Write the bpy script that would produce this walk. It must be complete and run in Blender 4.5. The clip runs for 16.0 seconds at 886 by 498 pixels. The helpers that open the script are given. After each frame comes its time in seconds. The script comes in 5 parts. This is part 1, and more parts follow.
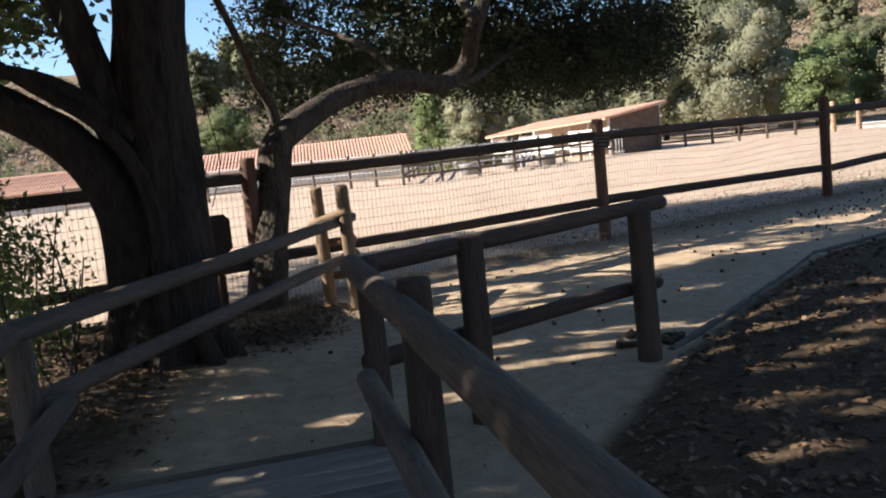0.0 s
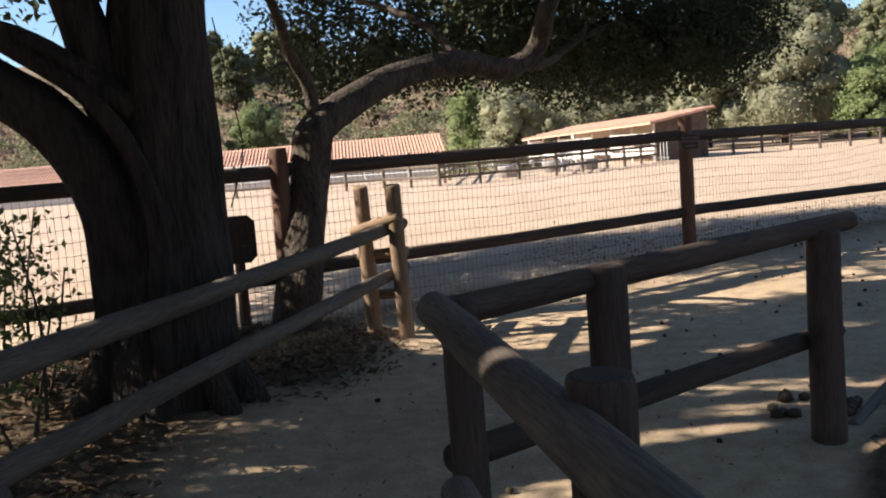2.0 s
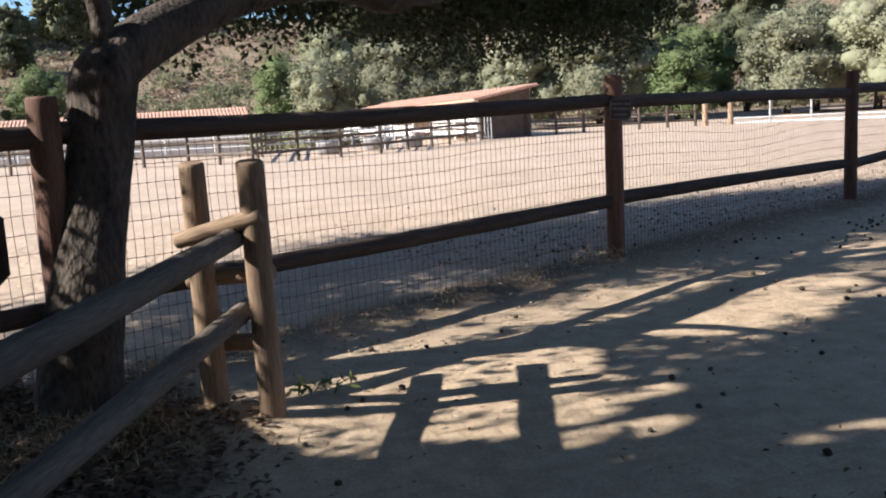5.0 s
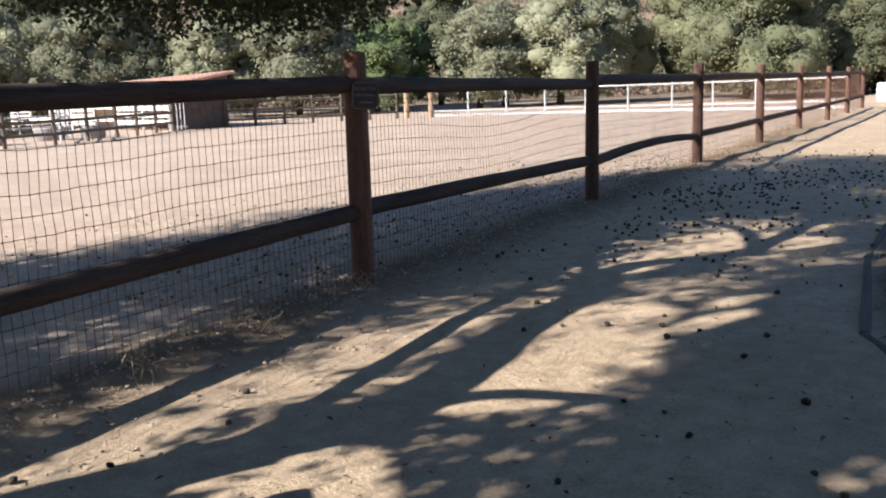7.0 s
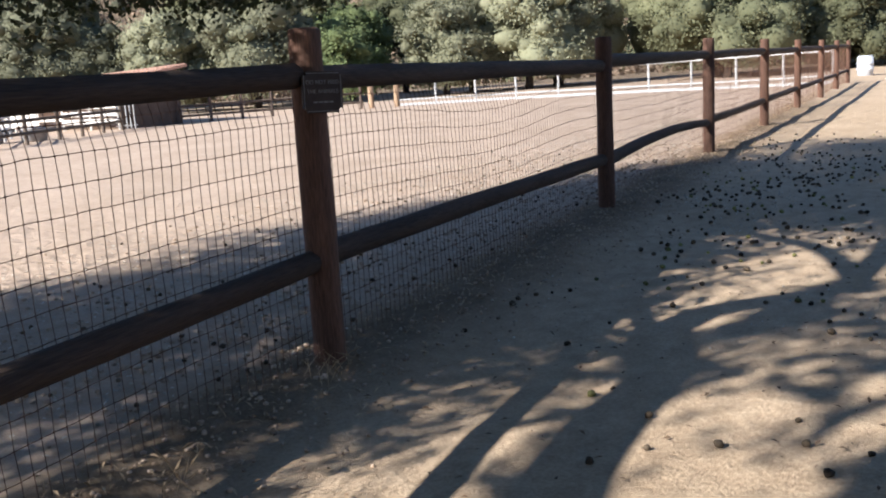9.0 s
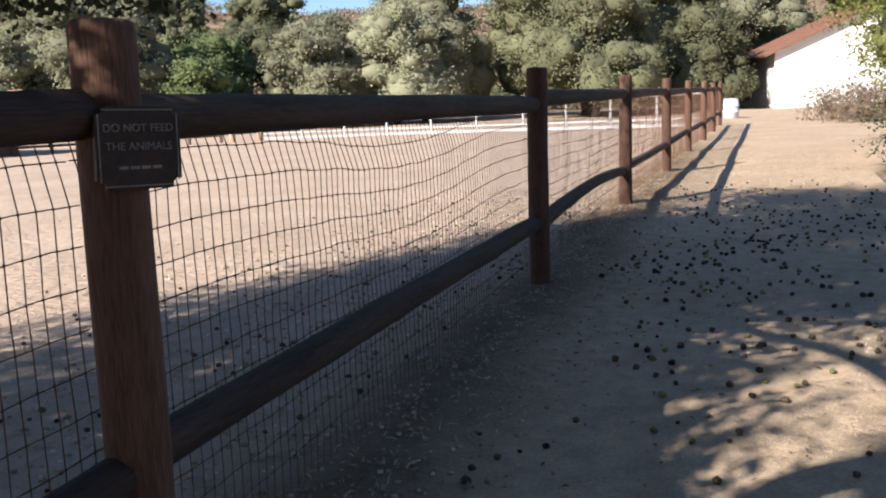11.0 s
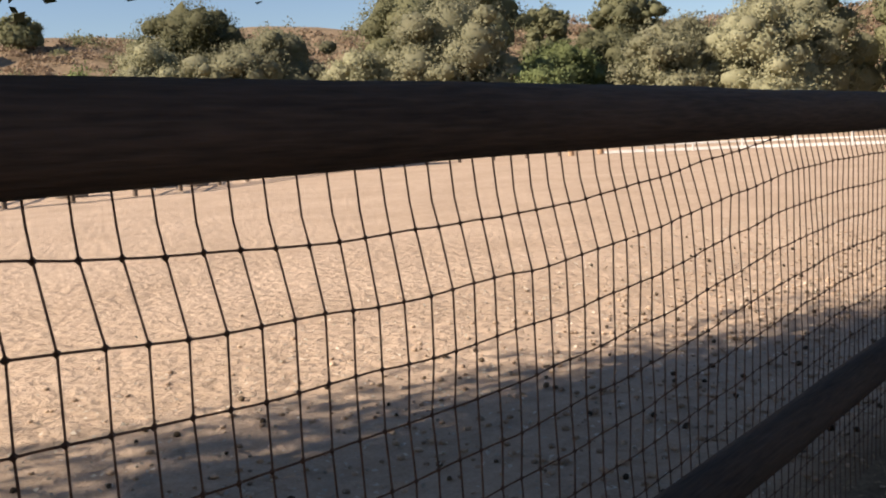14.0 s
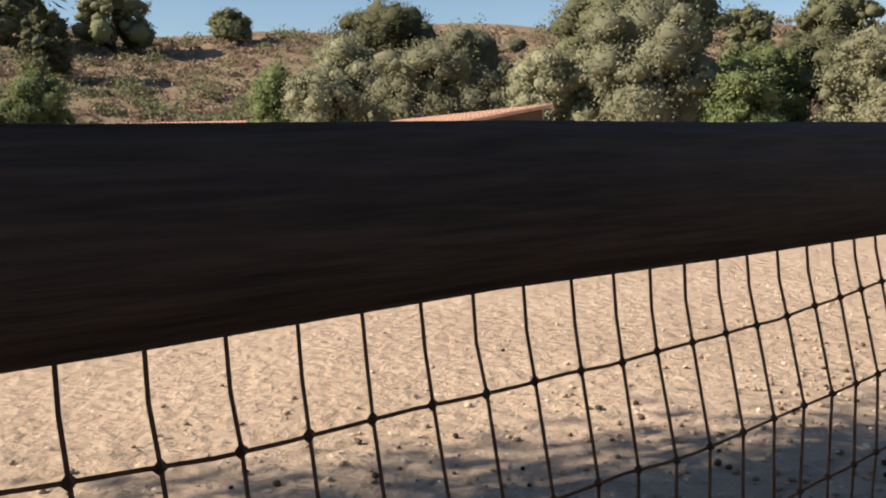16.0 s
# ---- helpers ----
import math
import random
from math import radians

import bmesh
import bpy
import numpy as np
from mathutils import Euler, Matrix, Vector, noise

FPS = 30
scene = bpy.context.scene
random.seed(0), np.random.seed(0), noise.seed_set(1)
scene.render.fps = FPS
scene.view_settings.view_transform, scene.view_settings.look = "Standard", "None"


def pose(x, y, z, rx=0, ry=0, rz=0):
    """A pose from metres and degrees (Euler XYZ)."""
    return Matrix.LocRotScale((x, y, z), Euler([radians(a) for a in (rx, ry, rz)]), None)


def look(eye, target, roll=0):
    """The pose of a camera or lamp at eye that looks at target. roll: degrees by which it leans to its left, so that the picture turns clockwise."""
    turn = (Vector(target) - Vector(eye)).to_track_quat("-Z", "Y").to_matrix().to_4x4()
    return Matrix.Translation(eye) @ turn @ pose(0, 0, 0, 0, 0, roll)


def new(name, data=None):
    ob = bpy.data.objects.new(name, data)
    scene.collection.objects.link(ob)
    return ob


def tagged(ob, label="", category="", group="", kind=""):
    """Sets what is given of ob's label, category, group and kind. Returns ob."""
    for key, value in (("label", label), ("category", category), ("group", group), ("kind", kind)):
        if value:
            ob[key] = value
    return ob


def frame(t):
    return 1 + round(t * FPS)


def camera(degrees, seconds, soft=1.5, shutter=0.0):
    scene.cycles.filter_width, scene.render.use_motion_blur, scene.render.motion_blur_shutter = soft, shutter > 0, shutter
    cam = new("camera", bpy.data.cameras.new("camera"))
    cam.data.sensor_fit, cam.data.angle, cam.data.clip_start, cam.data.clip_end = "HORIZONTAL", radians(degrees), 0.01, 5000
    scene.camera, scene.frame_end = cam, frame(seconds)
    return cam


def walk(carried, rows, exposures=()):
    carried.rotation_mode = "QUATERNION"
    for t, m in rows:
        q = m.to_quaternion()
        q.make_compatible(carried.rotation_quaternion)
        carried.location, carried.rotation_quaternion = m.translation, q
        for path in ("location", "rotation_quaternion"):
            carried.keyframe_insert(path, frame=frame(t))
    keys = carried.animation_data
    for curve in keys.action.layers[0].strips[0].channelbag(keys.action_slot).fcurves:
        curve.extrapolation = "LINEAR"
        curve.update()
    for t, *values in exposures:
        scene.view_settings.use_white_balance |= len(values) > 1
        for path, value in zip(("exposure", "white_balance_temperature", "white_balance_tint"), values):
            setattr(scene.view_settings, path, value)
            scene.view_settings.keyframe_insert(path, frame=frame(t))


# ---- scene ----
cam = camera(50.6, 16.0, soft=2.0)
PATH = [
    (0, (-1.423, 0.767, 1.565), (-1.192, 2.74, 1.337), -6.0),
    (0.5, (-1.439, 1.168, 1.561), (-1.241, 3.147, 1.351), -6.3),
    (1, (-1.477, 1.628, 1.545), (-1.142, 3.589, 1.335), -4.7),
    (1.5, (-1.488, 2.05, 1.529), (-1.255, 4.027, 1.341), -4.1),
    (2, (-1.567, 2.5, 1.516), (-1.391, 4.48, 1.297), -4.4),
    (2.5, (-1.656, 2.95, 1.512), (-1.432, 4.922, 1.269), -4.6),
    (3, (-1.675, 3.437, 1.491), (-1.441, 5.409, 1.254), -4.4),
    (3.5, (-1.758, 3.985, 1.484), (-1.361, 5.927, 1.222), -3.6),
    (3.7, (-1.769, 4.119, 1.483), (-1.332, 6.053, 1.225), -3.2),
    (5.8, (-1.622, 6.236, 1.392), (-0.793, 8.019, 1.021), -3.8),
    (6, (-1.593, 6.387, 1.417), (-0.666, 8.115, 1.026), -3.7),
    (6.5, (-1.369, 6.824, 1.38), (-0.279, 8.453, 0.985), -2.4),
    (7, (-1.115, 7.259, 1.38), (0.028, 8.865, 1.041), -2.0),
    (7.5, (-0.85, 7.645, 1.422), (0.396, 9.177, 1.107), -2.7),
    (8, (-0.488, 8.045, 1.416), (0.74, 9.585, 1.071), -3.6),
    (8.2, (-0.396, 8.232, 1.399), (0.795, 9.798, 1.038), -3.8),
    (10.3, (0.778, 10.25, 1.4), (1.99, 11.797, 1.026), -3.2),
    (10.5, (0.925, 10.434, 1.411), (2.154, 11.971, 1.055), -2.8),
    (11, (1.142, 10.788, 1.426), (2.561, 12.162, 1.111), -2.4),
    (11.5, (1.627, 11.139, 1.397), (3.135, 12.432, 1.173), -2.1),
    (12, (2.037, 11.44, 1.391), (3.61, 12.663, 1.22), -1.8),
    (12.5, (2.516, 11.787, 1.39), (4.105, 12.991, 1.236), -1.3),
    (13, (2.985, 12.081, 1.397), (4.43, 13.45, 1.203), -1.9),
    (13.5, (3.354, 12.453, 1.378), (4.521, 14.059, 1.136), -3.1),
    (14, (3.573, 12.624, 1.387), (4.382, 14.435, 1.131), -3.1),
    (14.5, (3.721, 12.831, 1.393), (4.228, 14.747, 1.124), -2.2),
    (15, (3.788, 13.049, 1.428), (4.182, 14.989, 1.139), -3.1),
    (15.5, (3.893, 13.192, 1.448), (4.154, 15.16, 1.206), -2.6),
    (16, (3.984, 13.277, 1.446), (4.43, 15.211, 1.2), -1.1),
]
EXPOSURES = [(0, 1.6, 6000, 11), (1.5, 1.6, 6300, 12), (2.5, 1.53, 6200, 12), (3.5, 1.5, 5950, 11), (6, 1.46, 5600, 11), (8, 1.36, 5650, 12), (10.5, 1.34, 5550, 11), (11.5, 1.17, 6400, 18), (12.5, 0.88, 7000, 24), (14, 1.02, 6900, 17), (16, 1.0, 6650, 13)]

walk(cam, [(t, look(eye, target, roll)) for t, eye, target, roll in PATH], EXPOSURES)

# ---- world and sun ----
SHADE_X, SHADE_Y = 1.55, -0.08
SUN_FROM = Vector((-SHADE_X, -SHADE_Y, 1.0)).normalized()
world = bpy.data.worlds.new("world")
scene.world = world
world.use_nodes = True
wn = world.node_tree.nodes
sky = wn.new("ShaderNodeTexSky")
sky.sky_type, sky.sun_disc = "NISHITA", False
sky.sun_elevation = math.asin(SUN_FROM.z)
sky.sun_rotation = math.atan2(SUN_FROM.x, SUN_FROM.y)
sky.air_density, sky.dust_density, sky.ozone_density = 1.0, 0.3, 4.0
wn["Background"].inputs["Strength"].default_value = 0.062
world.node_tree.links.new(sky.outputs[0], wn["Background"].inputs["Color"])
sun = new("sun", bpy.data.lights.new("sun", "SUN"))
sun.data.energy, sun.data.angle, sun.data.color = 4.8, radians(0.5), (1.0, 0.9, 0.76)
sun.matrix_world = look(SUN_FROM * 60, (0, 0, 0))


# ---- materials ----
def material(name, dark, light, scale=3.0, fine=40.0, rough=0.85, bump=0.4, dist=0.01, stretch=(1, 1, 1), vary=0.0, island=0.0, coord="Object", metal=0.0):
    m = bpy.data.materials.new(name)
    m.use_nodes = True
    n, l = m.node_tree.nodes, m.node_tree.links
    b = n["Principled BSDF"]
    b.inputs["Roughness"].default_value, b.inputs["Metallic"].default_value = rough, metal
    b.inputs["Specular IOR Level"].default_value = 0.3
    tc, mp = n.new("ShaderNodeTexCoord"), n.new("ShaderNodeMapping")
    mp.inputs["Scale"].default_value = stretch
    l.new(tc.outputs[coord], mp.inputs["Vector"])
    big, small = n.new("ShaderNodeTexNoise"), n.new("ShaderNodeTexNoise")
    for tex, s, d in ((big, scale, 5), (small, fine, 6)):
        tex.inputs["Scale"].default_value, tex.inputs["Detail"].default_value = s, d
        l.new(mp.outputs[0], tex.inputs["Vector"])
    ramp = n.new("ShaderNodeValToRGB")
    ramp.color_ramp.elements[0].position, ramp.color_ramp.elements[1].position = 0.32, 0.68
    ramp.color_ramp.elements[0].color, ramp.color_ramp.elements[1].color = (*dark, 1), (*light, 1)
    mixv = n.new("ShaderNodeMath")
    mixv.operation = "MULTIPLY_ADD"
    mixv.inputs[1].default_value = 0.5
    half = n.new("ShaderNodeMath")
    half.operation = "MULTIPLY"
    half.inputs[1].default_value = 0.5
    l.new(big.outputs["Fac"], half.inputs[0])
    l.new(small.outputs["Fac"], mixv.inputs[0])
    l.new(half.outputs[0], mixv.inputs[2])
    l.new(mixv.outputs[0], ramp.inputs["Fac"])
    colour = ramp.outputs["Color"]
    if vary or island:
        hsv = n.new("ShaderNodeHueSaturation")
        src = n.new("ShaderNodeObjectInfo").outputs["Random"] if vary else n.new("ShaderNodeNewGeometry").outputs["Random Per Island"]
        mr = n.new("ShaderNodeMapRange")
        mr.inputs["To Min"].default_value, mr.inputs["To Max"].default_value = 1 - (vary or island), 1 + (vary or island)
        l.new(src, mr.inputs["Value"])
        l.new(mr.outputs[0], hsv.inputs["Value"])
        l.new(colour, hsv.inputs["Color"])
        colour = hsv.outputs["Color"]
    l.new(colour, b.inputs["Base Color"])
    bp = n.new("ShaderNodeBump")
    bp.inputs["Strength"].default_value, bp.inputs["Distance"].default_value = bump, dist
    l.new(small.outputs["Fac"], bp.inputs["Height"])
    l.new(bp.outputs[0], b.inputs["Normal"])
    return m


def leaf_material(name, dark, light, through_light=0.35, rough=0.45, vary=0.12):
    m = material(name, dark, light, 0.9, 14.0, rough, 0.0, island=0.2)
    n, l = m.node_tree.nodes, m.node_tree.links
    b, out = n["Principled BSDF"], n["Material Output"]
    colour = b.inputs["Base Color"].links[0].from_socket
    if vary:
        hsv, mr = n.new("ShaderNodeHueSaturation"), n.new("ShaderNodeMapRange")
        mr.inputs["To Min"].default_value, mr.inputs["To Max"].default_value = 1 - vary * 2, 1 + vary * 2
        l.new(n.new("ShaderNodeObjectInfo").outputs["Random"], mr.inputs["Value"])
        l.new(mr.outputs[0], hsv.inputs["Value"])
        l.new(colour, hsv.inputs["Color"])
        colour = hsv.outputs["Color"]
        l.new(colour, b.inputs["Base Color"])
    tr, mix = n.new("ShaderNodeBsdfTranslucent"), n.new("ShaderNodeMixShader")
    l.new(colour, tr.inputs["Color"])
    mix.inputs["Fac"].default_value = through_light
    l.new(b.outputs[0], mix.inputs[1])
    l.new(tr.outputs[0], mix.inputs[2])
    l.new(mix.outputs[0], out.inputs["Surface"])
    return m


M_POST = material("stained_post_wood", (0.045, 0.023, 0.015), (0.19, 0.1, 0.063), 2.5, 26, 0.8, 0.5, 0.006, (6, 6, 0.6), vary=0.2)
M_RAIL = material("weathered_rail_wood", (0.028, 0.02, 0.015), (0.105, 0.07, 0.05), 2.5, 24, 0.85, 0.6, 0.006, (6, 6, 0.5), vary=0.2)
M_GREYWOOD = material("grey_weathered_wood", (0.06, 0.047, 0.036), (0.2, 0.155, 0.115), 2.5, 24, 0.85, 0.6, 0.006, (6, 6, 0.5), vary=0.15)
M_PALEWOOD = material("peeled_pale_wood", (0.2, 0.125, 0.07), (0.46, 0.32, 0.2), 2.5, 24, 0.75, 0.5, 0.006, (6, 6, 0.5), vary=0.15)
M_STILE = material("worn_stile_wood", (0.12, 0.075, 0.042), (0.33, 0.225, 0.14), 2.5, 24, 0.8, 0.6, 0.006, (6, 6, 0.5), vary=0.15)
M_PLANK = material("deck_plank_wood", (0.15, 0.12, 0.09), (0.34, 0.29, 0.23), 2.0, 22, 0.85, 0.6, 0.006, (1, 8, 8), vary=0.2)
M_BARK = material("oak_bark", (0.013, 0.0095, 0.0075), (0.07, 0.052, 0.039), 3.0, 13, 0.95, 1.0, 0.07, (2.8, 2.8, 0.55))
M_BARK2 = material("dark_oak_bark", (0.018, 0.014, 0.011), (0.11, 0.085, 0.062), 4.0, 18, 0.95, 1.0, 0.03, (2.0, 2.0, 0.9))
M_WIRE = material("rusty_fence_wire", (0.06, 0.032, 0.02), (0.16, 0.085, 0.05), 20, 120, 0.6, 0.2, 0.001, metal=0.3)
M_SIGN = material("brown_sign_board", (0.035, 0.022, 0.016), (0.07, 0.045, 0.032), 5, 60, 0.5, 0.2, 0.002)
M_LETTER = material("worn_sign_paint", (0.19, 0.17, 0.15), (0.34, 0.31, 0.27), 12, 80, 0.6, 0.1, 0.001)
M_TILE = material("clay_roof_tile", (0.4, 0.215, 0.14), (0.58, 0.355, 0.25), 4, 30, 0.85, 0.4, 0.01, vary=0.15, island=0.0)
# rust-brown tile whose colour also holds the shade on the house's gable edge
M_TILE_SHADED = material("shaded_rust_roof_tile", (0.12, 0.055, 0.033), (0.24, 0.12, 0.075), 4, 30, 0.85, 0.4, 0.01, vary=0.15)
M_WHITE = material("white_plaster", (0.72, 0.69, 0.63), (0.84, 0.82, 0.77), 1.2, 30, 0.9, 0.3, 0.004)
M_PALEBOARD = material("pale_stable_board", (0.5, 0.46, 0.4), (0.76, 0.72, 0.65), 3, 30, 0.85, 0.4, 0.004, (1, 1, 5), vary=0.15)
M_DARKBOARD = material("dark_stable_board", (0.07, 0.05, 0.04), (0.16, 0.12, 0.09), 3, 30, 0.85, 0.4, 0.004, vary=0.15)
M_PIPE = material("pale_pipe_metal", (0.42, 0.41, 0.39), (0.6, 0.59, 0.56), 4, 40, 0.5, 0.1, 0.002, metal=0.2)
M_BARREL = material("pale_barrel_plastic", (0.5, 0.52, 0.54), (0.64, 0.66, 0.68), 3, 40, 0.5, 0.1, 0.002)
M_TUB = material("grey_feed_tub", (0.2, 0.19, 0.18), (0.36, 0.34, 0.32), 5, 40, 0.6, 0.2, 0.002)
M_NUT = material("dark_seed_husk", (0.022, 0.018, 0.013), (0.11, 0.08, 0.05), 8, 90, 0.9, 0.5, 0.004, island=0.6)
M_FRESH = material("fresh_green_husk", (0.1, 0.1, 0.03), (0.28, 0.26, 0.09), 8, 90, 0.8, 0.4, 0.004, island=0.6)
M_STRAW = material("dry_straw", (0.2, 0.135, 0.075), (0.5, 0.37, 0.22), 6, 60, 0.9, 0.1, 0.002, island=0.5)
M_LITTER = material("dead_leaf", (0.045, 0.027, 0.016), (0.22, 0.14, 0.078), 6, 60, 0.8, 0.1, 0.002, island=0.6)
M_CLOD = material("dry_earth_clod", (0.24, 0.17, 0.115), (0.5, 0.385, 0.28), 8, 60, 0.95, 0.3, 0.003, island=0.35)
M_STONE = material("pale_pebble", (0.3, 0.26, 0.2), (0.6, 0.54, 0.44), 8, 60, 0.9, 0.3, 0.003, island=0.4)
L_OAK = leaf_material("oak_leaf", (0.035, 0.048, 0.022), (0.085, 0.1, 0.045), 0.25, 0.65)
L_NEAR = leaf_material("near_shrub_leaf", (0.07, 0.1, 0.03), (0.2, 0.23, 0.075), 0.45, vary=0)
# far leaf colours are lifted and evened out to stand in for distance haze
L_GREY = leaf_material("greyish_hazed_leaf", (0.21, 0.212, 0.128), (0.305, 0.297, 0.188), 0.45, 0.9)
L_GREEN = leaf_material("green_hazed_leaf", (0.135, 0.175, 0.068), (0.23, 0.265, 0.115), 0.45, 0.9)
L_DARK = leaf_material("dark_hazed_leaf", (0.13, 0.14, 0.075), (0.22, 0.217, 0.118), 0.45, 0.9)
L_YELLOW = leaf_material("yellow_green_leaf", (0.15, 0.17, 0.048), (0.32, 0.33, 0.1), 0.45, 0.7)
L_BROWN = leaf_material("dry_brush_leaf", (0.16, 0.115, 0.075), (0.32, 0.235, 0.16), 0.2, 0.8)

# ---- building helpers ----
rng = np.random.default_rng(7)


def world_of(ob):
    m = Matrix.Identity(4)
    while ob:
        m = ob.matrix_basis @ m
        ob = ob.parent
    return m


def thing(name, at, label, category, group="", kind=""):
    ob = new(name)
    ob.empty_display_size = 0.2
    ob.location = at
    ob.matrix_basis = Matrix.Translation(at)
    return tagged(ob, label, category, group, kind)


def part(name, data, mat, parent=None, label="", m=None):
    """Link a bmesh or mesh as one mesh object under a thing or a part; m is its world pose."""
    if isinstance(data, bmesh.types.BMesh):
        me = bpy.data.meshes.new(name)
        data.to_mesh(me)
        data.free()
    else:
        me = data
    if not me.materials:
        me.materials.append(mat)
    ob = new(name, me)
    m = m or Matrix.Identity(4)
    if parent:
        ob.parent = parent
        ob.matrix_basis = world_of(parent).inverted() @ m
    else:
        ob.matrix_basis = m
    if label:
        tagged(ob, label)
    return ob


def mesh_np(name, verts, faces, mat, smooth=False):
    me = bpy.data.meshes.new(name)
    verts, faces = np.asarray(verts, dtype=np.float32), np.asarray(faces, dtype=np.int32)
    k = faces.shape[1]
    me.vertices.add(len(verts))
    me.vertices.foreach_set("co", verts.ravel())
    me.loops.add(faces.size)
    me.loops.foreach_set("vertex_index", faces.ravel())
    me.polygons.add(len(faces))
    me.polygons.foreach_set("loop_start", np.arange(0, faces.size, k, dtype=np.int32))
    if smooth:
        me.polygons.foreach_set("use_smooth", np.ones(len(faces), dtype=bool))
    me.update(calc_edges=True)
    me.validate()
    me.materials.append(mat)
    return me


def ring_mesh(name, centres, radii, mat, seg=12, rough=0.06, seed=0, caps=True, freq=3.0):
    """A tube of rings round the points, with uneven radius, as a limb or a log."""
    c = np.asarray(centres, dtype=float)
    r = np.asarray(radii, dtype=float)
    n = len(c)
    tang = np.gradient(c, axis=0)
    tang /= np.linalg.norm(tang, axis=1)[:, None]
    ref = np.array([0.0, 0, 1]) if abs(tang[0][2]) < 0.9 else np.array([0.0, 1, 0])
    verts = []
    side = np.cross(tang[0], ref)
    for i in range(n):
        side = side - tang[i] * (side @ tang[i])
        side /= np.linalg.norm(side)
        up = np.cross(tang[i], side)
        for j in range(seg):
            a = 2 * math.pi * j / seg
            d = side * math.cos(a) + up * math.sin(a)
            w = noise.noise(Vector(c[i] * freq * 0.35 + d * 0.9) + Vector((seed * 7.3, seed * 3.1, seed)))
            w2 = noise.noise(Vector(c[i] * freq + d * 2.2) + Vector((seed, seed * 5.3, 0)))
            verts.append(c[i] + d * r[i] * (1 + rough * (w * 1.3 + w2 * 0.7)))
    faces = [(i * seg + j, i * seg + (j + 1) % seg, (i + 1) * seg + (j + 1) % seg, (i + 1) * seg + j) for i in range(n - 1) for j in range(seg)]
    me = bpy.data.meshes.new(name)
    polys = [tuple(f) for f in faces]
    if caps:
        polys += [tuple(reversed(range(seg))), tuple(range((n - 1) * seg, n * seg))]
    me.from_pydata([tuple(v) for v in verts], [], polys)
    me.polygons.foreach_set("use_smooth", [True] * len(faces) + [False] * (len(polys) - len(faces)))
    me.update()
    me.materials.append(mat)
    return me


def log_mesh(length, r0, r1, mat, seed=0, seg=14, bend=0.015, rough=0.07, bow=(0, 0, 0)):
    k = max(6, int(length / 0.25))
    z = np.concatenate([[0, 0.006, 0.02], np.linspace(0.06, length - 0.06, k), [length - 0.02, length - 0.006, length]])
    s = z / length
    r = r0 + (r1 - r0) * s
    r[0] *= 0.86
    r[1] *= 0.95
    r[-1] *= 0.86
    r[-2] *= 0.95
    rs = random.Random(seed)
    ax, ay = rs.uniform(-1, 1) * bend * length * 0.25, rs.uniform(-1, 1) * bend * length * 0.25
    hump = np.sin(math.pi * s)
    c = np.stack([(ax + bow[0]) * hump, (ay + bow[1]) * hump, z], axis=1)
    return ring_mesh("log", c, r, mat, seg, rough, seed)


def axis_pose(p, q):
    p, q = Vector(p), Vector(q)
    return Matrix.Translation(p) @ (q - p).to_track_quat("Z", "Y").to_matrix().to_4x4()


def log_part(name, p, q, r0, r1, mat, parent, seed, label="", bend=0.015, rough=0.07, bow=0.0):
    m = axis_pose(p, q)
    me = log_mesh((Vector(q) - Vector(p)).length, r0, r1, mat, seed, bend=bend, rough=rough, bow=m.to_3x3().inverted() @ Vector((0, 0, bow)))
    return part(name, me, mat, parent, label, m)


def box_bm(sx, sy, sz, bevel=0.008, base=True):
    bm = bmesh.new()
    bmesh.ops.create_cube(bm, size=1)
    bmesh.ops.scale(bm, vec=(sx, sy, sz), verts=bm.verts)
    if base:
        bmesh.ops.translate(bm, vec=(0, 0, sz / 2), verts=bm.verts)
    if bevel:
        bmesh.ops.bevel(bm, geom=bm.edges[:], offset=bevel, segments=1, affect="EDGES")
    return bm


def spline(points, per=6):
    p = [Vector(q) for q in points]
    p = [p[0] * 2 - p[1]] + p + [p[-1] * 2 - p[-2]]
    out = []
    for i in range(1, len(p) - 2):
        for k in range(per):
            t = k / per
            a, b, c, d = p[i - 1], p[i], p[i + 1], p[i + 2]
            out.append(0.5 * ((2 * b) + (c - a) * t + (2 * a - 5 * b + 4 * c - d) * t * t + (3 * b - a - 3 * c + d) * t ** 3))
    out.append(p[-2])
    return np.array([tuple(v) for v in out])


def limb_mesh(points, r0, r1, mat, seed=0, seg=12, rough=0.14, per=6, freq=3.0):
    c = spline(points, per)
    s = np.linspace(0, 1, len(c))
    return ring_mesh("limb", c, r0 + (r1 - r0) * s ** 0.8, mat, seg, rough, seed, True, freq)


def core_balls(lobes, seed, scale):
    """The inner mass of a crown: a lumpy ball inside each lobe."""
    u, v = np.meshgrid(np.linspace(0, 2 * math.pi, 11)[:-1], np.linspace(0.12, math.pi - 0.12, 7))
    d = np.stack([np.cos(u) * np.sin(v), np.sin(u) * np.sin(v), np.cos(v)], axis=-1).reshape(-1, 3)
    q = [(r * 10 + k, r * 10 + (k + 1) % 10, (r + 1) * 10 + (k + 1) % 10, (r + 1) * 10 + k) for r in range(6) for k in range(10)]
    g = np.random.default_rng(seed)
    V, F = [], []
    for k, (x, y, z, rx, ry, rz) in enumerate(lobes):
        w = scale * (1 + g.normal(0, 0.13, (len(d), 1)))
        V.append(np.array([x, y, z]) + d * w * np.array([rx, ry, rz]))
        F.append(np.array(q) + 70 * k)
    return np.concatenate(V), np.concatenate(F)


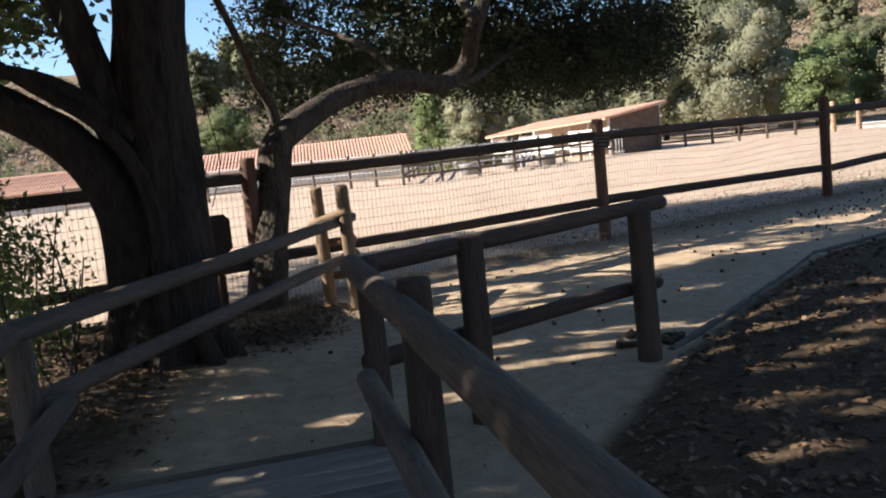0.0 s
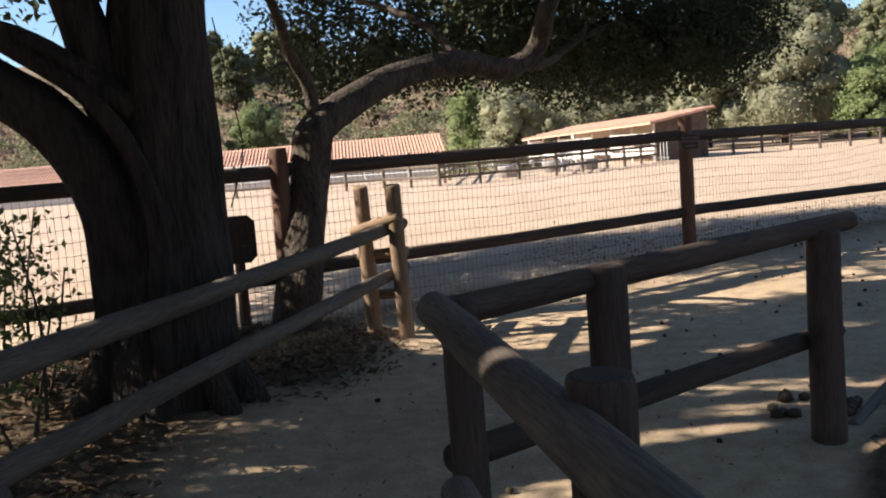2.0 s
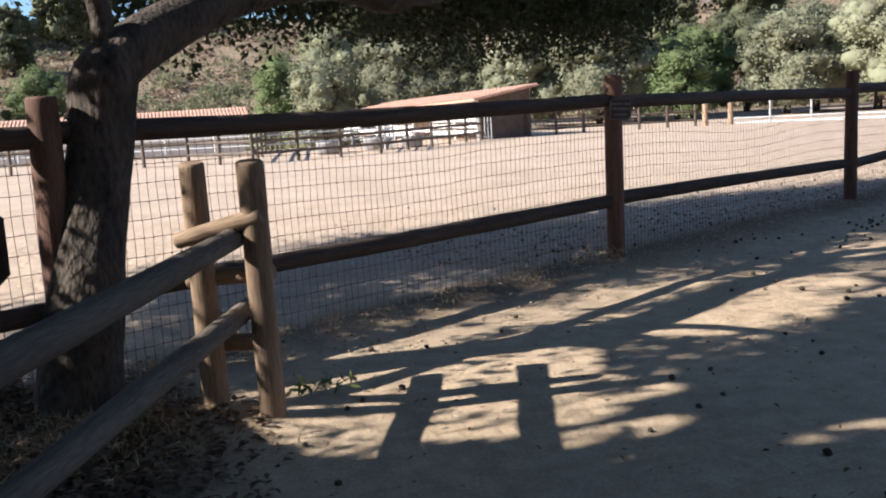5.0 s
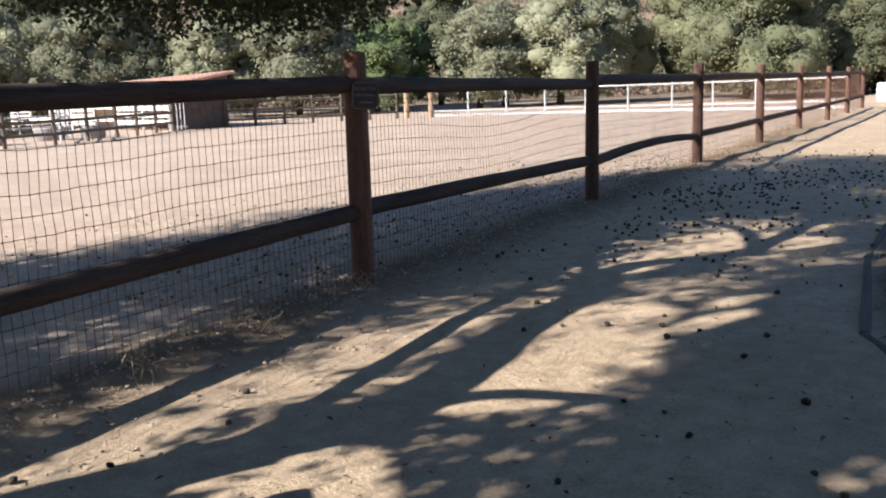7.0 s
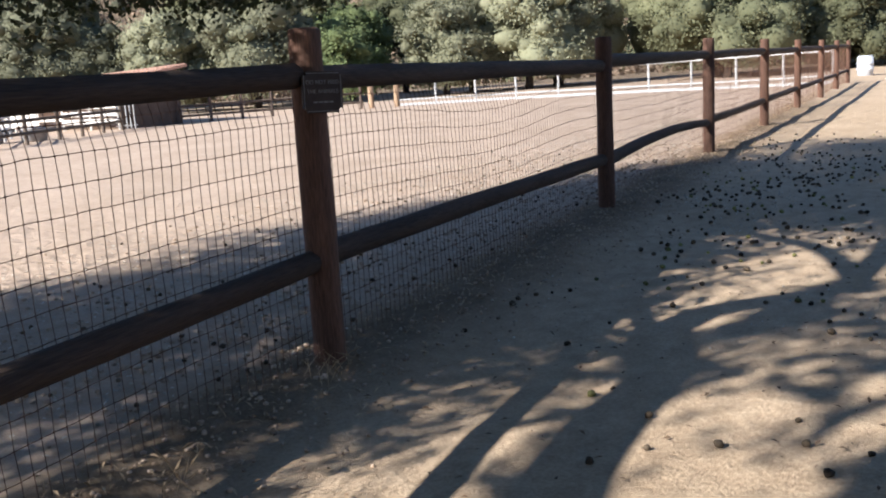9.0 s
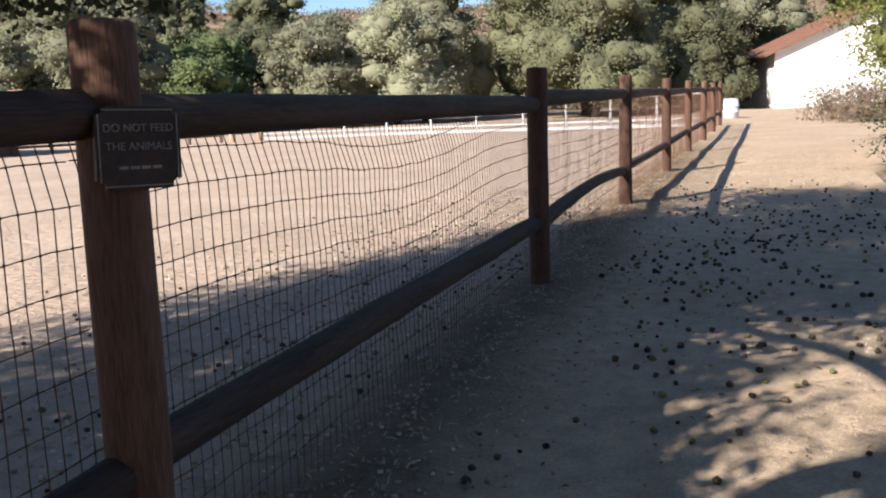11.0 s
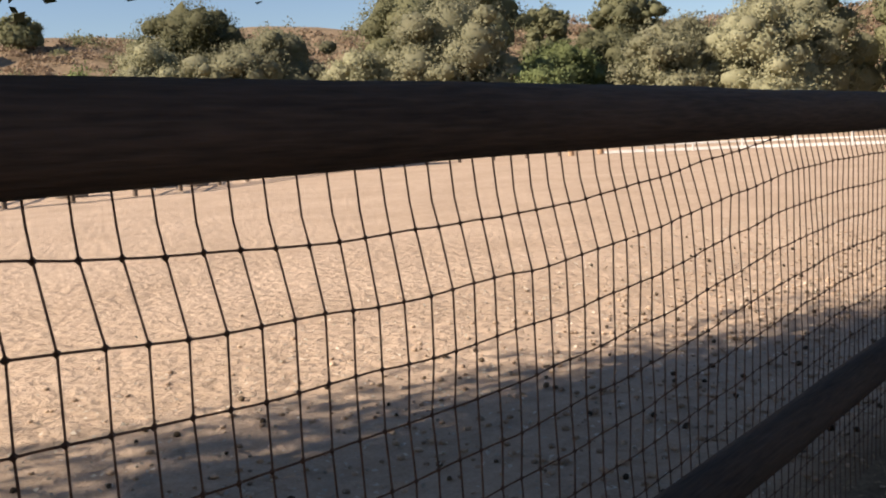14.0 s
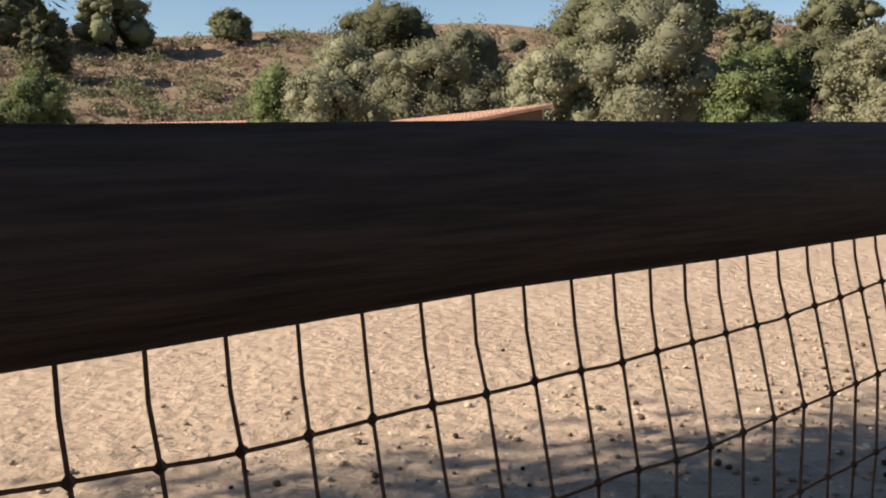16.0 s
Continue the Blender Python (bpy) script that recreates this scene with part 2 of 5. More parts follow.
def leaves(centres, size, mat, seed, flat=0.0, ratio=0.55, heart=None, cores=None, core_scale=0.74):
    """One mesh of leaf blades: a bent diamond of four corners at each centre."""
    g = np.random.default_rng(seed)
    n = len(centres)
    d = g.normal(size=(n, 3))
    d[:, 2] -= 0.35
    d /= np.linalg.norm(d, axis=1)[:, None]
    o = g.normal(size=(n, 3))
    o[:, 2] += flat
    if heart is not None:
        out = np.asarray(centres) - np.asarray(heart)
        out /= np.linalg.norm(out, axis=1)[:, None] + 1e-6
        nn = out * 1.5 + g.normal(size=(n, 3)) * 0.32 + np.array([0, 0, 0.3])
        o = np.cross(d, nn)
        o = np.cross(o, d)
        o += 1e-5
    s = np.cross(d, o)
    s /= np.linalg.norm(s, axis=1)[:, None]
    ln = (size * g.uniform(0.6, 1.35, n))[:, None]
    c = np.asarray(centres)
    nrm = np.cross(d, s)
    v = np.stack([c - d * ln * 0.5, c + s * ln * ratio * 0.5 + nrm * ln * 0.1, c + d * ln * 0.5, c - s * ln * ratio * 0.5 + nrm * ln * 0.1], axis=1).reshape(-1, 3)
    f = np.arange(4 * n).reshape(-1, 4)
    if cores is not None:
        cv, cf = core_balls(cores, seed, core_scale)
        v, f = np.concatenate([v, cv]), np.concatenate([f, cf + 4 * n])
    return mesh_np("leaves", v, f, mat)


def lobes_points(lobes, count, seed, shell=0.45, clump=0.0, per=12, hearts=False):
    """Points in the outer part of ellipsoid lobes (x, y, z, rx, ry, rz), gathered in clumps."""
    g = np.random.default_rng(seed)
    lobes = np.asarray(lobes, dtype=float)
    vol = lobes[:, 3] * lobes[:, 4] * lobes[:, 5]
    n = count // per if clump else count
    pick = g.choice(len(lobes), n, p=vol ** 0.75 / (vol ** 0.75).sum())
    d = g.normal(size=(n, 3))
    d /= np.linalg.norm(d, axis=1)[:, None]
    bump = 1 + 0.22 * np.sin(d[:, 0] * 7 + pick) * np.sin(d[:, 1] * 6 + 2 * pick) + 0.14 * np.sin(d[:, 2] * 11 + 3 * pick)
    rad = ((1 - shell * g.random(n) ** 1.6) * bump)[:, None]
    p = lobes[pick, :3] + d * rad * lobes[pick, 3:]
    if clump:
        p = np.repeat(p, per, axis=0)
        p = p + g.normal(size=p.shape) * clump * np.array([1, 1, 0.7])
        pick = np.repeat(pick, per)
    return (p, lobes[pick, :3]) if hearts else p


# ---- ground ----
FENCE = [(-6.7, 8.3), (-2.2, 10.58), (2.2, 12.9), (6.6, 15.07), (11.07, 17.2), (15.54, 19.26), (20.16, 21.43), (24.7, 23.5), (29.2, 25.6), (33.7, 27.7)]
EDGING = [(-0.6, 4.6), (0.75, 6.75), (2.0, 8.15), (3.5, 9.9), (5.5, 11.05), (10.6, 13.45), (16.4, 16.05), (24.0, 19.0)]
F0, FD = np.array(FENCE[2]), (np.array(FENCE[4]) - np.array(FENCE[2])) / np.linalg.norm(np.array(FENCE[4]) - np.array(FENCE[2]))
FN = np.array([-FD[1], FD[0]])


def step(a, b, v):
    t = np.clip((v - a) / (b - a), 0, 1)
    return t * t * (3 - 2 * t)


def wave(x, y, s, k):
    a = np.zeros_like(x)
    for i in range(5):
        t = 1.3 * i + k
        f = s * 1.7 ** i
        a += np.sin((x * math.cos(t) + y * math.sin(t)) * f + 2.1 * k + np.sin((y * math.cos(t * 1.7) - x * math.sin(t)) * f * 0.7) * 1.3) / 1.6 ** i
    return a / 2.2


def past_fence(x, y):
    return (x - F0[0]) * FN[0] + (y - F0[1]) * FN[1]


def edge_side(x, y):
    ex, ey = zip(*EDGING)
    return np.interp(x, ex, ey) - y


def height(x, y):
    r = np.hypot(x - 5, y - 12)
    h = 0.012 * wave(x, y, 2.1, 0.4) + 0.006 * wave(x, y, 7.0, 2.0)
    f = past_fence(x, y)
    h += 0.06 * np.exp(-((f + 0.05) / 0.35) ** 2) * (1 + 0.5 * wave(x, y, 1.7, 3.0))
    e = edge_side(x, y)
    bank = step(0.0, 0.8, e) * step(24, 18, x) * step(-8, 0.0, x)
    h += bank * (0.1 + 0.05 * wave(x, y, 1.1, 5.0))
    h += 0.25 * step(0.3, 1.8, -2.3 - x) * step(10.6, 9.6, y) * step(2, 6, y) * 0.6
    h += 0.14 * np.exp(-((x + 2.9) / 0.75) ** 2 - ((y - 8.5) / 1.1) ** 2)
    h += 0.07 * np.exp(-((x + 1.6) / 0.6) ** 2 - ((y - 9.9) / 0.45) ** 2)
    h -= 1.9 * step(52, 66, y) * step(16, 6, x) * step(120, 95, r)
    ring = step(92, 190, r)
    h += ring * (22 + 4 * wave(x, y, 0.02, 1.0)) + step(85, 130, r) * 0.8 * wave(x, y, 0.12, 2.2)
    h -= step(200, 480, r) * 20
    return h


def spaced(lo, hi, fine, far):
    out, v, s = list(np.arange(lo, hi, fine)), hi, fine
    while v < far:
        out.append(v)
        s *= 1.13
        v += min(s, 14)
    v, s, left = lo, fine, []
    while v > -far:
        s *= 1.13
        v -= min(s, 14)
        left.append(v)
    return np.array(left[::-1] + out)


gx, gy = spaced(-5, 16, 0.09, 520), spaced(3, 20, 0.09, 520)
GX, GY = np.meshgrid(gx, gy)
GZ = height(GX, GY)
nx, ny = len(gx), len(gy)
gi = np.arange(nx * ny).reshape(ny, nx)
gf = np.stack([gi[:-1, :-1], gi[:-1, 1:], gi[1:, 1:], gi[1:, :-1]], axis=-1).reshape(-1, 4)


def ground_material():
    m = bpy.data.materials.new("sandy_ground")
    m.use_nodes = True
    n, l = m.node_tree.nodes, m.node_tree.links
    b = n["Principled BSDF"]
    b.inputs["Roughness"].default_value = 0.95
    b.inputs["Specular IOR Level"].default_value = 0.15
    geo = n.new("ShaderNodeNewGeometry")

    def tex(scale, detail=6, rough=0.55):
        t = n.new("ShaderNodeTexNoise")
        t.inputs["Scale"].default_value, t.inputs["Detail"].default_value, t.inputs["Roughness"].default_value = scale, detail, rough
        l.new(geo.outputs["Position"], t.inputs["Vector"])
        return t.outputs["Fac"]

    def ramp(fac, a, c, lo=0.35, hi=0.65):
        r = n.new("ShaderNodeValToRGB")
        r.color_ramp.elements[0].position, r.color_ramp.elements[1].position = lo, hi
        r.color_ramp.elements[0].color, r.color_ramp.elements[1].color = (*a, 1), (*c, 1)
        l.new(fac, r.inputs["Fac"])
        return r.outputs["Color"]

    def mix(fac, a, c, kind="MIX"):
        x = n.new("ShaderNodeMix")
        x.data_type, x.blend_type = "RGBA", kind
        if isinstance(fac, float):
            x.inputs["Factor"].default_value = fac
        else:
            l.new(fac, x.inputs["Factor"])
        l.new(a, x.inputs["A"])
        l.new(c, x.inputs["B"])
        return x.outputs["Result"]

    def zone(name):
        a = n.new("ShaderNodeAttribute")
        a.attribute_name = name
        return a.outputs["Fac"]

    grain, mid, large = tex(55, 8, 0.7), tex(7.0), tex(0.6)
    path = mix(0.45, ramp(mid, (0.39, 0.28, 0.178), (0.57, 0.43, 0.285)), ramp(grain, (0.29, 0.21, 0.132), (0.61, 0.475, 0.33)))
    arena = mix(0.4, ramp(mid, (0.41, 0.305, 0.218), (0.54, 0.415, 0.308)), ramp(grain, (0.33, 0.24, 0.168), (0.59, 0.465, 0.35)))
    litter = mix(0.55, ramp(mid, (0.05, 0.034, 0.022), (0.14, 0.095, 0.056)), ramp(grain, (0.035, 0.024, 0.015), (0.2, 0.14, 0.082)))
    hill = mix(0.5, ramp(tex(0.35), (0.15, 0.115, 0.07), (0.29, 0.21, 0.135)), ramp(tex(2.2), (0.11, 0.09, 0.055), (0.3, 0.22, 0.145)))
    colour = mix(zone("arena"), path, arena)
    colour = mix(zone("litter"), colour, litter)
    colour = mix(zone("hill"), colour, hill)
    soft = ramp(large, (0.86, 0.85, 0.83), (1.0, 1.0, 1.0))
    l.new(mix(1.0, colour, soft, "MULTIPLY"), b.inputs["Base Color"])
    bp1, bp2 = n.new("ShaderNodeBump"), n.new("ShaderNodeBump")
    bp1.inputs["Strength"].default_value, bp1.inputs["Distance"].default_value = 0.6, 0.02
    bp2.inputs["Strength"].default_value, bp2.inputs["Distance"].default_value = 0.5, 0.05
    l.new(grain, bp1.inputs["Height"])
    l.new(mid, bp2.inputs["Height"])
    clod, bp3 = tex(9, 2.5, 0.5), n.new("ShaderNodeBump")
    bp3.inputs["Distance"].default_value = 0.04
    l.new(zone("arena"), bp3.inputs["Strength"])
    l.new(clod, bp3.inputs["Height"])
    l.new(bp2.outputs[0], bp3.inputs["Normal"])
    l.new(bp3.outputs[0], bp1.inputs["Normal"])
    l.new(bp1.outputs[0], b.inputs["Normal"])
    return m


M_GROUND = ground_material()
gm = mesh_np("ground", np.stack([GX, GY, GZ], axis=-1).reshape(-1, 3), gf, M_GROUND, True)
wob = wave(GX, GY, 1.6, 0.7)
pf = past_fence(GX, GY)
RR = np.hypot(GX - 5, GY - 12)
fence_strip = np.exp(-((pf - 0.0 + 0.12 * wob) / 0.42) ** 2) * 0.8 * step(30, 14, GX)
bank_zone = step(-0.05, 0.3, edge_side(GX, GY) + 0.12 * wob) * step(19.5, 16.5, GX)
tree_zone = step(1.25, 0.7, np.hypot(GX + 2.55, (GY - 9.6) * 0.75) + 0.2 * wob)
left_zone = step(-2.3, -3.0, GX + 0.3 * wob) * step(11.0, 9.6, GY)
zones = {"arena": step(0.1, 0.6, pf + 0.15 * wob) * step(80, 62, RR), "litter": np.clip(fence_strip + bank_zone + tree_zone + left_zone, 0, 1) * step(60, 40, RR), "hill": step(58, 80, RR + 3 * wob)}
for key, val in zones.items():
    at = gm.attributes.new(key, "FLOAT", "POINT")
    at.data.foreach_set("value", val.astype(np.float32).ravel())
tagged(part("ground", gm, M_GROUND), "sandy trail and riding arena ground, dry hills beyond", "ground", kind="structure")


def gz(x, y):
    return float(height(np.array(float(x)), np.array(float(y))))


# ---- arena fence: round posts, two rails, woven wire ----
POST_TOP = [1.6, 1.6, 1.64, 1.625, 1.63, 1.625, 1.615, 1.61, 1.6, 1.6]
fence = thing("arena_fence", (2.2, 12.9, 0), "brown round-post and rail fence with rusty woven wire beside the trail", "fence")
# height of each rail at its two ends and its upward bow: (bay, 0 top or 1 low)
RAIL_ENDS = {(1, 0): (1.41, 1.42, -0.01), (1, 1): (0.55, 0.545, 0.0), (2, 0): (1.415, 1.368, 0.003), (2, 1): (0.56, 0.49, 0.012), (3, 0): (1.405, 1.4, 0.0), (3, 1): (0.47, 0.47, 0.07)}
for i, (x, y) in enumerate(FENCE):
    log_part("post", (x, y, -0.15), (x + 0.008, y - 0.006, POST_TOP[i]), 0.082, 0.076, M_POST, fence, 20 + i, bend=0.004)
for i in range(len(FENCE) - 1):
    (x0, y0), (x1, y1) = FENCE[i], FENCE[i + 1]
    d = Vector((x1 - x0, y1 - y0, 0)).normalized()
    off = Vector((-d.y, d.x, 0)) * 0.02
    for k, r in enumerate((0.062, 0.057)):
        rs = random.Random(i * 2 + k)
        z0, z1, bow = RAIL_ENDS.get((i, k), ((1.395, 1.395, 0.0), (0.5, 0.5, 0.0))[k])
        a = Vector((x0, y0, z0 + rs.uniform(-0.006, 0.006))) + off + d * 0.03
        b = Vector((x1, y1, z1 + rs.uniform(-0.006, 0.006))) + off - d * 0.03
        if (i, k) == (2, 0):
            r0, r1, bend = 0.06, 0.06, 0.0
        else:
            r0, r1, bend = r + rs.uniform(-0.002, 0.006), r + rs.uniform(-0.004, 0.003), 0.012
        log_part("rail", a, b, r0, r1, M_RAIL, fence, 60 + 2 * i + k, bend=bend, rough=0.08, bow=bow)


def wire_panel(p, q, seed, knots, sag):
    """Woven wire between two posts: upright wires, line wires and knots, a little slack."""
    p, q = np.array(p), np.array(q)
    ln = np.linalg.norm(q - p)
    d = (q - p) / ln
    nrm = np.array([-d[1], d[0]])
    us = np.arange(0.02, ln, 0.0565)
    zs = 1.315 - 0.1025 * np.arange(12.0)[::-1]

    def place(u, z):
        slack = np.sin(np.pi * np.clip(u / ln, 0, 1)) ** 0.5
        v = 0.095 + 0.045 * step(1.2, 1.42, z) + 0.014 * wave(u * 1.0, z * 1.0 + seed, 2.3, seed) * slack + 0.006 * wave(u, z, 9.0, seed + 1.0) * slack
        w = z + (0.009 * wave(u, z * 0.6 + seed, 3.1, seed + 2.0) - sag * np.sin(np.pi * np.clip(u / ln, 0, 1)) ** 4 * step(0.2, 1.2, z) * step(1.42, 1.335, z)) * slack + 0.0035 * wave(u, z, 14.0, seed)
        u2 = u + 0.007 * wave(u * 0.8, z * 2.0, 6.0, seed + 3.0)
        xy = p[None] + d[None] * u2[:, None] + nrm[None] * v[:, None]
        return np.concatenate([xy, w[:, None]], axis=1)

    V, F = [], []
    base = 0

    def tube(c, r):
        nonlocal base
        c = np.asarray(c)
        t = np.gradient(c, axis=0)
        t /= np.linalg.norm(t, axis=1)[:, None]
        a = np.cross(t, np.array([nrm[0], nrm[1], 0.001]))
        a /= np.linalg.norm(a, axis=1)[:, None]
        b = np.cross(t, a)
        rings = np.stack([c + r * (a * math.cos(k) + b * math.sin(k)) for k in (0.5, 2.6, 4.7)], axis=1)
        V.append(rings.reshape(-1, 3))
        m = len(c)
        i = np.arange(m - 1)[:, None] * 3
        for k in range(3):
            k2 = (k + 1) % 3
            F.append(np.concatenate([i + k, i + k2, i + 3 + k2, i + 3 + k], axis=1) + base)
        base += 3 * m

    top = np.concatenate([[0.03], zs, [1.35, 1.38, 1.42]])
    for u in us:
        tube(place(np.full(len(top), u), top), 0.002)
    for z in zs:
        uu = np.arange(0, ln + 0.01, 0.0565)
        tube(place(uu, np.full(len(uu), z)), 0.002)
    if knots:
        U, Z = np.meshgrid(us, zs)
        c = place(U.ravel(), Z.ravel())
        r = 0.0066
        dd = np.array([d[0], d[1], 0]) * r
        nn = np.array([nrm[0], nrm[1], 0]) * r * 0.8
        zz = np.array([0, 0, r])
        kv = np.stack([c + dd, c + nn, c - dd, c - nn, c + zz, c - zz], axis=1).reshape(-1, 3)
        o = np.arange(len(c))[:, None] * 6 + base
        V.append(kv)
        for a, b, e in ((0, 1, 4), (1, 2, 4), (2, 3, 4), (3, 0, 4), (1, 0, 5), (2, 1, 5), (3, 2, 5), (0, 3, 5)):
            F.append(np.concatenate([o + a, o + b, o + e, o + e], axis=1))
    V, F = np.concatenate(V), np.concatenate(F)
    me = bpy.data.meshes.new("wire")
    me.from_pydata(V.tolist(), [], [tuple(f) if f[2] != f[3] else tuple(f[:3]) for f in F.tolist()])
    me.materials.append(M_WIRE)
    return me


for i in range(len(FENCE) - 1):
    part("woven_wire", wire_panel(FENCE[i], FENCE[i + 1], 1.7 * i, 1 <= i <= 4, 0.095 if i == 2 else 0.035), M_WIRE, fence, "rusty woven wire mesh")["kind"] = "stuff"

# ---- sign on the fence post ----


def text_mesh(body, size):
    cu = bpy.data.curves.new("words", "FONT")
    cu.body, cu.size, cu.extrude, cu.align_x, cu.align_y = body, size, 0.0012, "CENTER", "CENTER"
    ob = bpy.data.objects.new("words", cu)
    scene.collection.objects.link(ob)
    me = bpy.data.meshes.new_from_object(ob.evaluated_get(bpy.context.evaluated_depsgraph_get()))
    bpy.data.objects.remove(ob)
    return me


SIGN_M = pose(2.225, 12.803, 1.345, 90, 2, -4)
sign = tagged(new("sign"), "dark brown notice board with worn letters on a fence post", "sign")
sign.matrix_basis = SIGN_M
bm = box_bm(0.205, 0.19, 0.014, 0, False)
bmesh.ops.bevel(bm, geom=[e for e in bm.edges if abs(e.verts[0].co.z - e.verts[1].co.z) > 0.01], offset=0.022, segments=3, affect="EDGES")
face = part("board", bm, M_SIGN, sign, m=SIGN_M)
bm = bmesh.new()
for sx, sy, w, h in ((0, 0.087, 0.17, 0.003), (0, -0.087, 0.17, 0.003), (0.0945, 0, 0.003, 0.155), (-0.0945, 0, 0.003, 0.155)):
    r = bmesh.ops.create_cube(bm, size=1)
    bmesh.ops.scale(bm, vec=(w, h, 0.002), verts=r["verts"])
    bmesh.ops.translate(bm, vec=(sx, sy, 0.008), verts=r["verts"])
part("border", bm, M_LETTER, face, "worn painted border line", SIGN_M)
for body, dy, sz in (("DO NOT FEED", 0.045, 0.026), ("THE ANIMALS", 0.003, 0.026)):
    part("lettering", text_mesh(body, sz), M_LETTER, face, "worn pale letters", SIGN_M @ pose(0, dy, 0.0085))
bm = bmesh.new()
for k in range(4):
    r = bmesh.ops.create_cube(bm, size=1)
    bmesh.ops.scale(bm, vec=(0.022, 0.007, 0.002), verts=r["verts"])
    bmesh.ops.translate(bm, vec=(-0.04 + 0.027 * k, -0.045, 0.008), verts=r["verts"])
part("small_print", bm, M_LETTER, face, "faded small print", SIGN_M)

# ---- railings of the walkway ----
front_rail = thing("trail_railing", (-0.69, 5.8, 0), "dark round-wood post and rail barrier beside the trail", "railing", "trail railings")
Q1, Q3, Q4 = (-1.27, 5.45), (-0.69, 5.8), (0.55, 6.6)
for k, ((x, y), top, r) in enumerate(((Q1, 1.03, 0.063), (Q3, 1.04, 0.078), (Q4, 1.0, 0.082))):
    log_part("post", (x, y, -0.1), (x, y, top), r, r * 0.96, M_RAIL, front_rail, 90 + k, bend=0.004)
QD = Vector((Q4[0] - Q3[0], Q4[1] - Q3[1], 0)).normalized()
for k, (z, r) in enumerate(((0.985, 0.052), (0.47, 0.052))):
    back = Vector((-QD.y, QD.x, 0)) * (0.1 if k else 0.02)
    a = Vector((*Q1, z)) + back
    b = Vector((*Q4, z + (0.03 if k == 0 else 0.0))) + QD * 0.28 + back
    log_part("rail", a, b, r, r * 0.9, M_RAIL, front_rail, 95 + k, bend=0.012)

right_rail = thing("walkway_railing", (-1.1, 3.2, 0), "grey weathered round-wood railing along the walkway", "railing", "trail railings")
log_part("handrail", (-1.345, 5.56, 0.985), (-0.87, 0.2, 0.985), 0.058, 0.066, M_GREYWOOD, right_rail, 101, bend=0.008)
log_part("lower_rail", (-1.33, 5.3, 0.45), (-0.95, 0.2, 0.45), 0.055, 0.06, M_GREYWOOD, right_rail, 102, bend=0.008)
for k, (x, y, top, r) in enumerate(((-1.15, 4.15, 1.08, 0.066), (-0.94, 1.9, 0.95, 0.09), (-0.9, -0.3, 0.95, 0.09))):
    log_part("post", (x, y, -0.1), (x, y, top), r, r, M_RAIL, right_rail, 103 + k, bend=0.004)

left_rail = thing("walkway_railing", (-2.2, 7.4, 0), "grey weathered split-wood railing running to the stile posts", "railing", "trail railings")
log_part("upper_rail", (-1.2, 10.18, 0.91), (-3.0, 5.4, 0.87), 0.05, 0.056, M_GREYWOOD, left_rail, 111, bend=0.01)
log_part("lower_rail", (-1.2, 10.22, 0.54), (-3.08, 5.55, 0.45), 0.048, 0.055, M_GREYWOOD, left_rail, 112, bend=0.01)
log_part("post", (-3.0, 5.5, -0.1), (-3.0, 5.5, 0.86), 0.075, 0.07, M_GREYWOOD, left_rail, 113, bend=0.004)
log_part("near_rail", (-3.02, 5.6, 0.86), (-2.6, 0.3, 0.86), 0.06, 0.07, M_GREYWOOD, left_rail, 114, bend=0.01)
log_part("near_lower_rail", (-2.86, 5.7, 0.45), (-2.5, 0.3, 0.45), 0.055, 0.06, M_GREYWOOD, left_rail, 115, bend=0.01)
log_part("post", (-2.78, 3.0, -0.1), (-2.78, 3.0, 0.9), 0.075, 0.07, M_GREYWOOD, left_rail, 116, bend=0.004)

stile = thing("stile", (-1.37, 9.88, 0), "weathered peeled-wood stile of two posts joined by rungs", "stile")
log_part("post", (-1.25, 9.79, -0.1), (-1.285, 9.63, 1.25), 0.066, 0.06, M_STILE, stile, 121, bend=0.006)
log_part("post", (-1.5, 10.0, -0.1), (-1.525, 9.84, 1.25), 0.064, 0.058, M_STILE, stile, 122, bend=0.006)
log_part("rung", (-1.62, 9.82, 0.9), (-1.25, 9.61, 1.01), 0.038, 0.042, M_STILE, stile, 123, bend=0.01)
log_part("rung", (-1.58, 9.98, 0.69), (-1.2, 9.78, 0.72), 0.04, 0.04, M_STILE, stile, 124, bend=0.01)
log_part("rung", (-1.56, 10.06, 0.36), (-1.2, 9.86, 0.38), 0.042, 0.042, M_STILE, stile, 125, bend=0.01)

# ---- board by the oak, on its own post ----
board = thing("notice_board", (-2.62, 10.9, 0), "brown wooden board with clipped corners on a short post", "sign")
bm = box_bm(0.3, 0.035, 0.42, 0, True)
bmesh.ops.bevel(bm, geom=[e for e in bm.edges if abs(e.verts[0].co.y - e.verts[1].co.y) > 0.02], offset=0.06, segments=1, affect="EDGES")
part("panel", bm, M_SIGN, board, m=pose(-2.62, 10.86, 0.62, 0, 0, 8))
log_part("post", (-2.64, 10.93, -0.1), (-2.64, 10.93, 0.95), 0.05, 0.045, M_POST, board, 131)

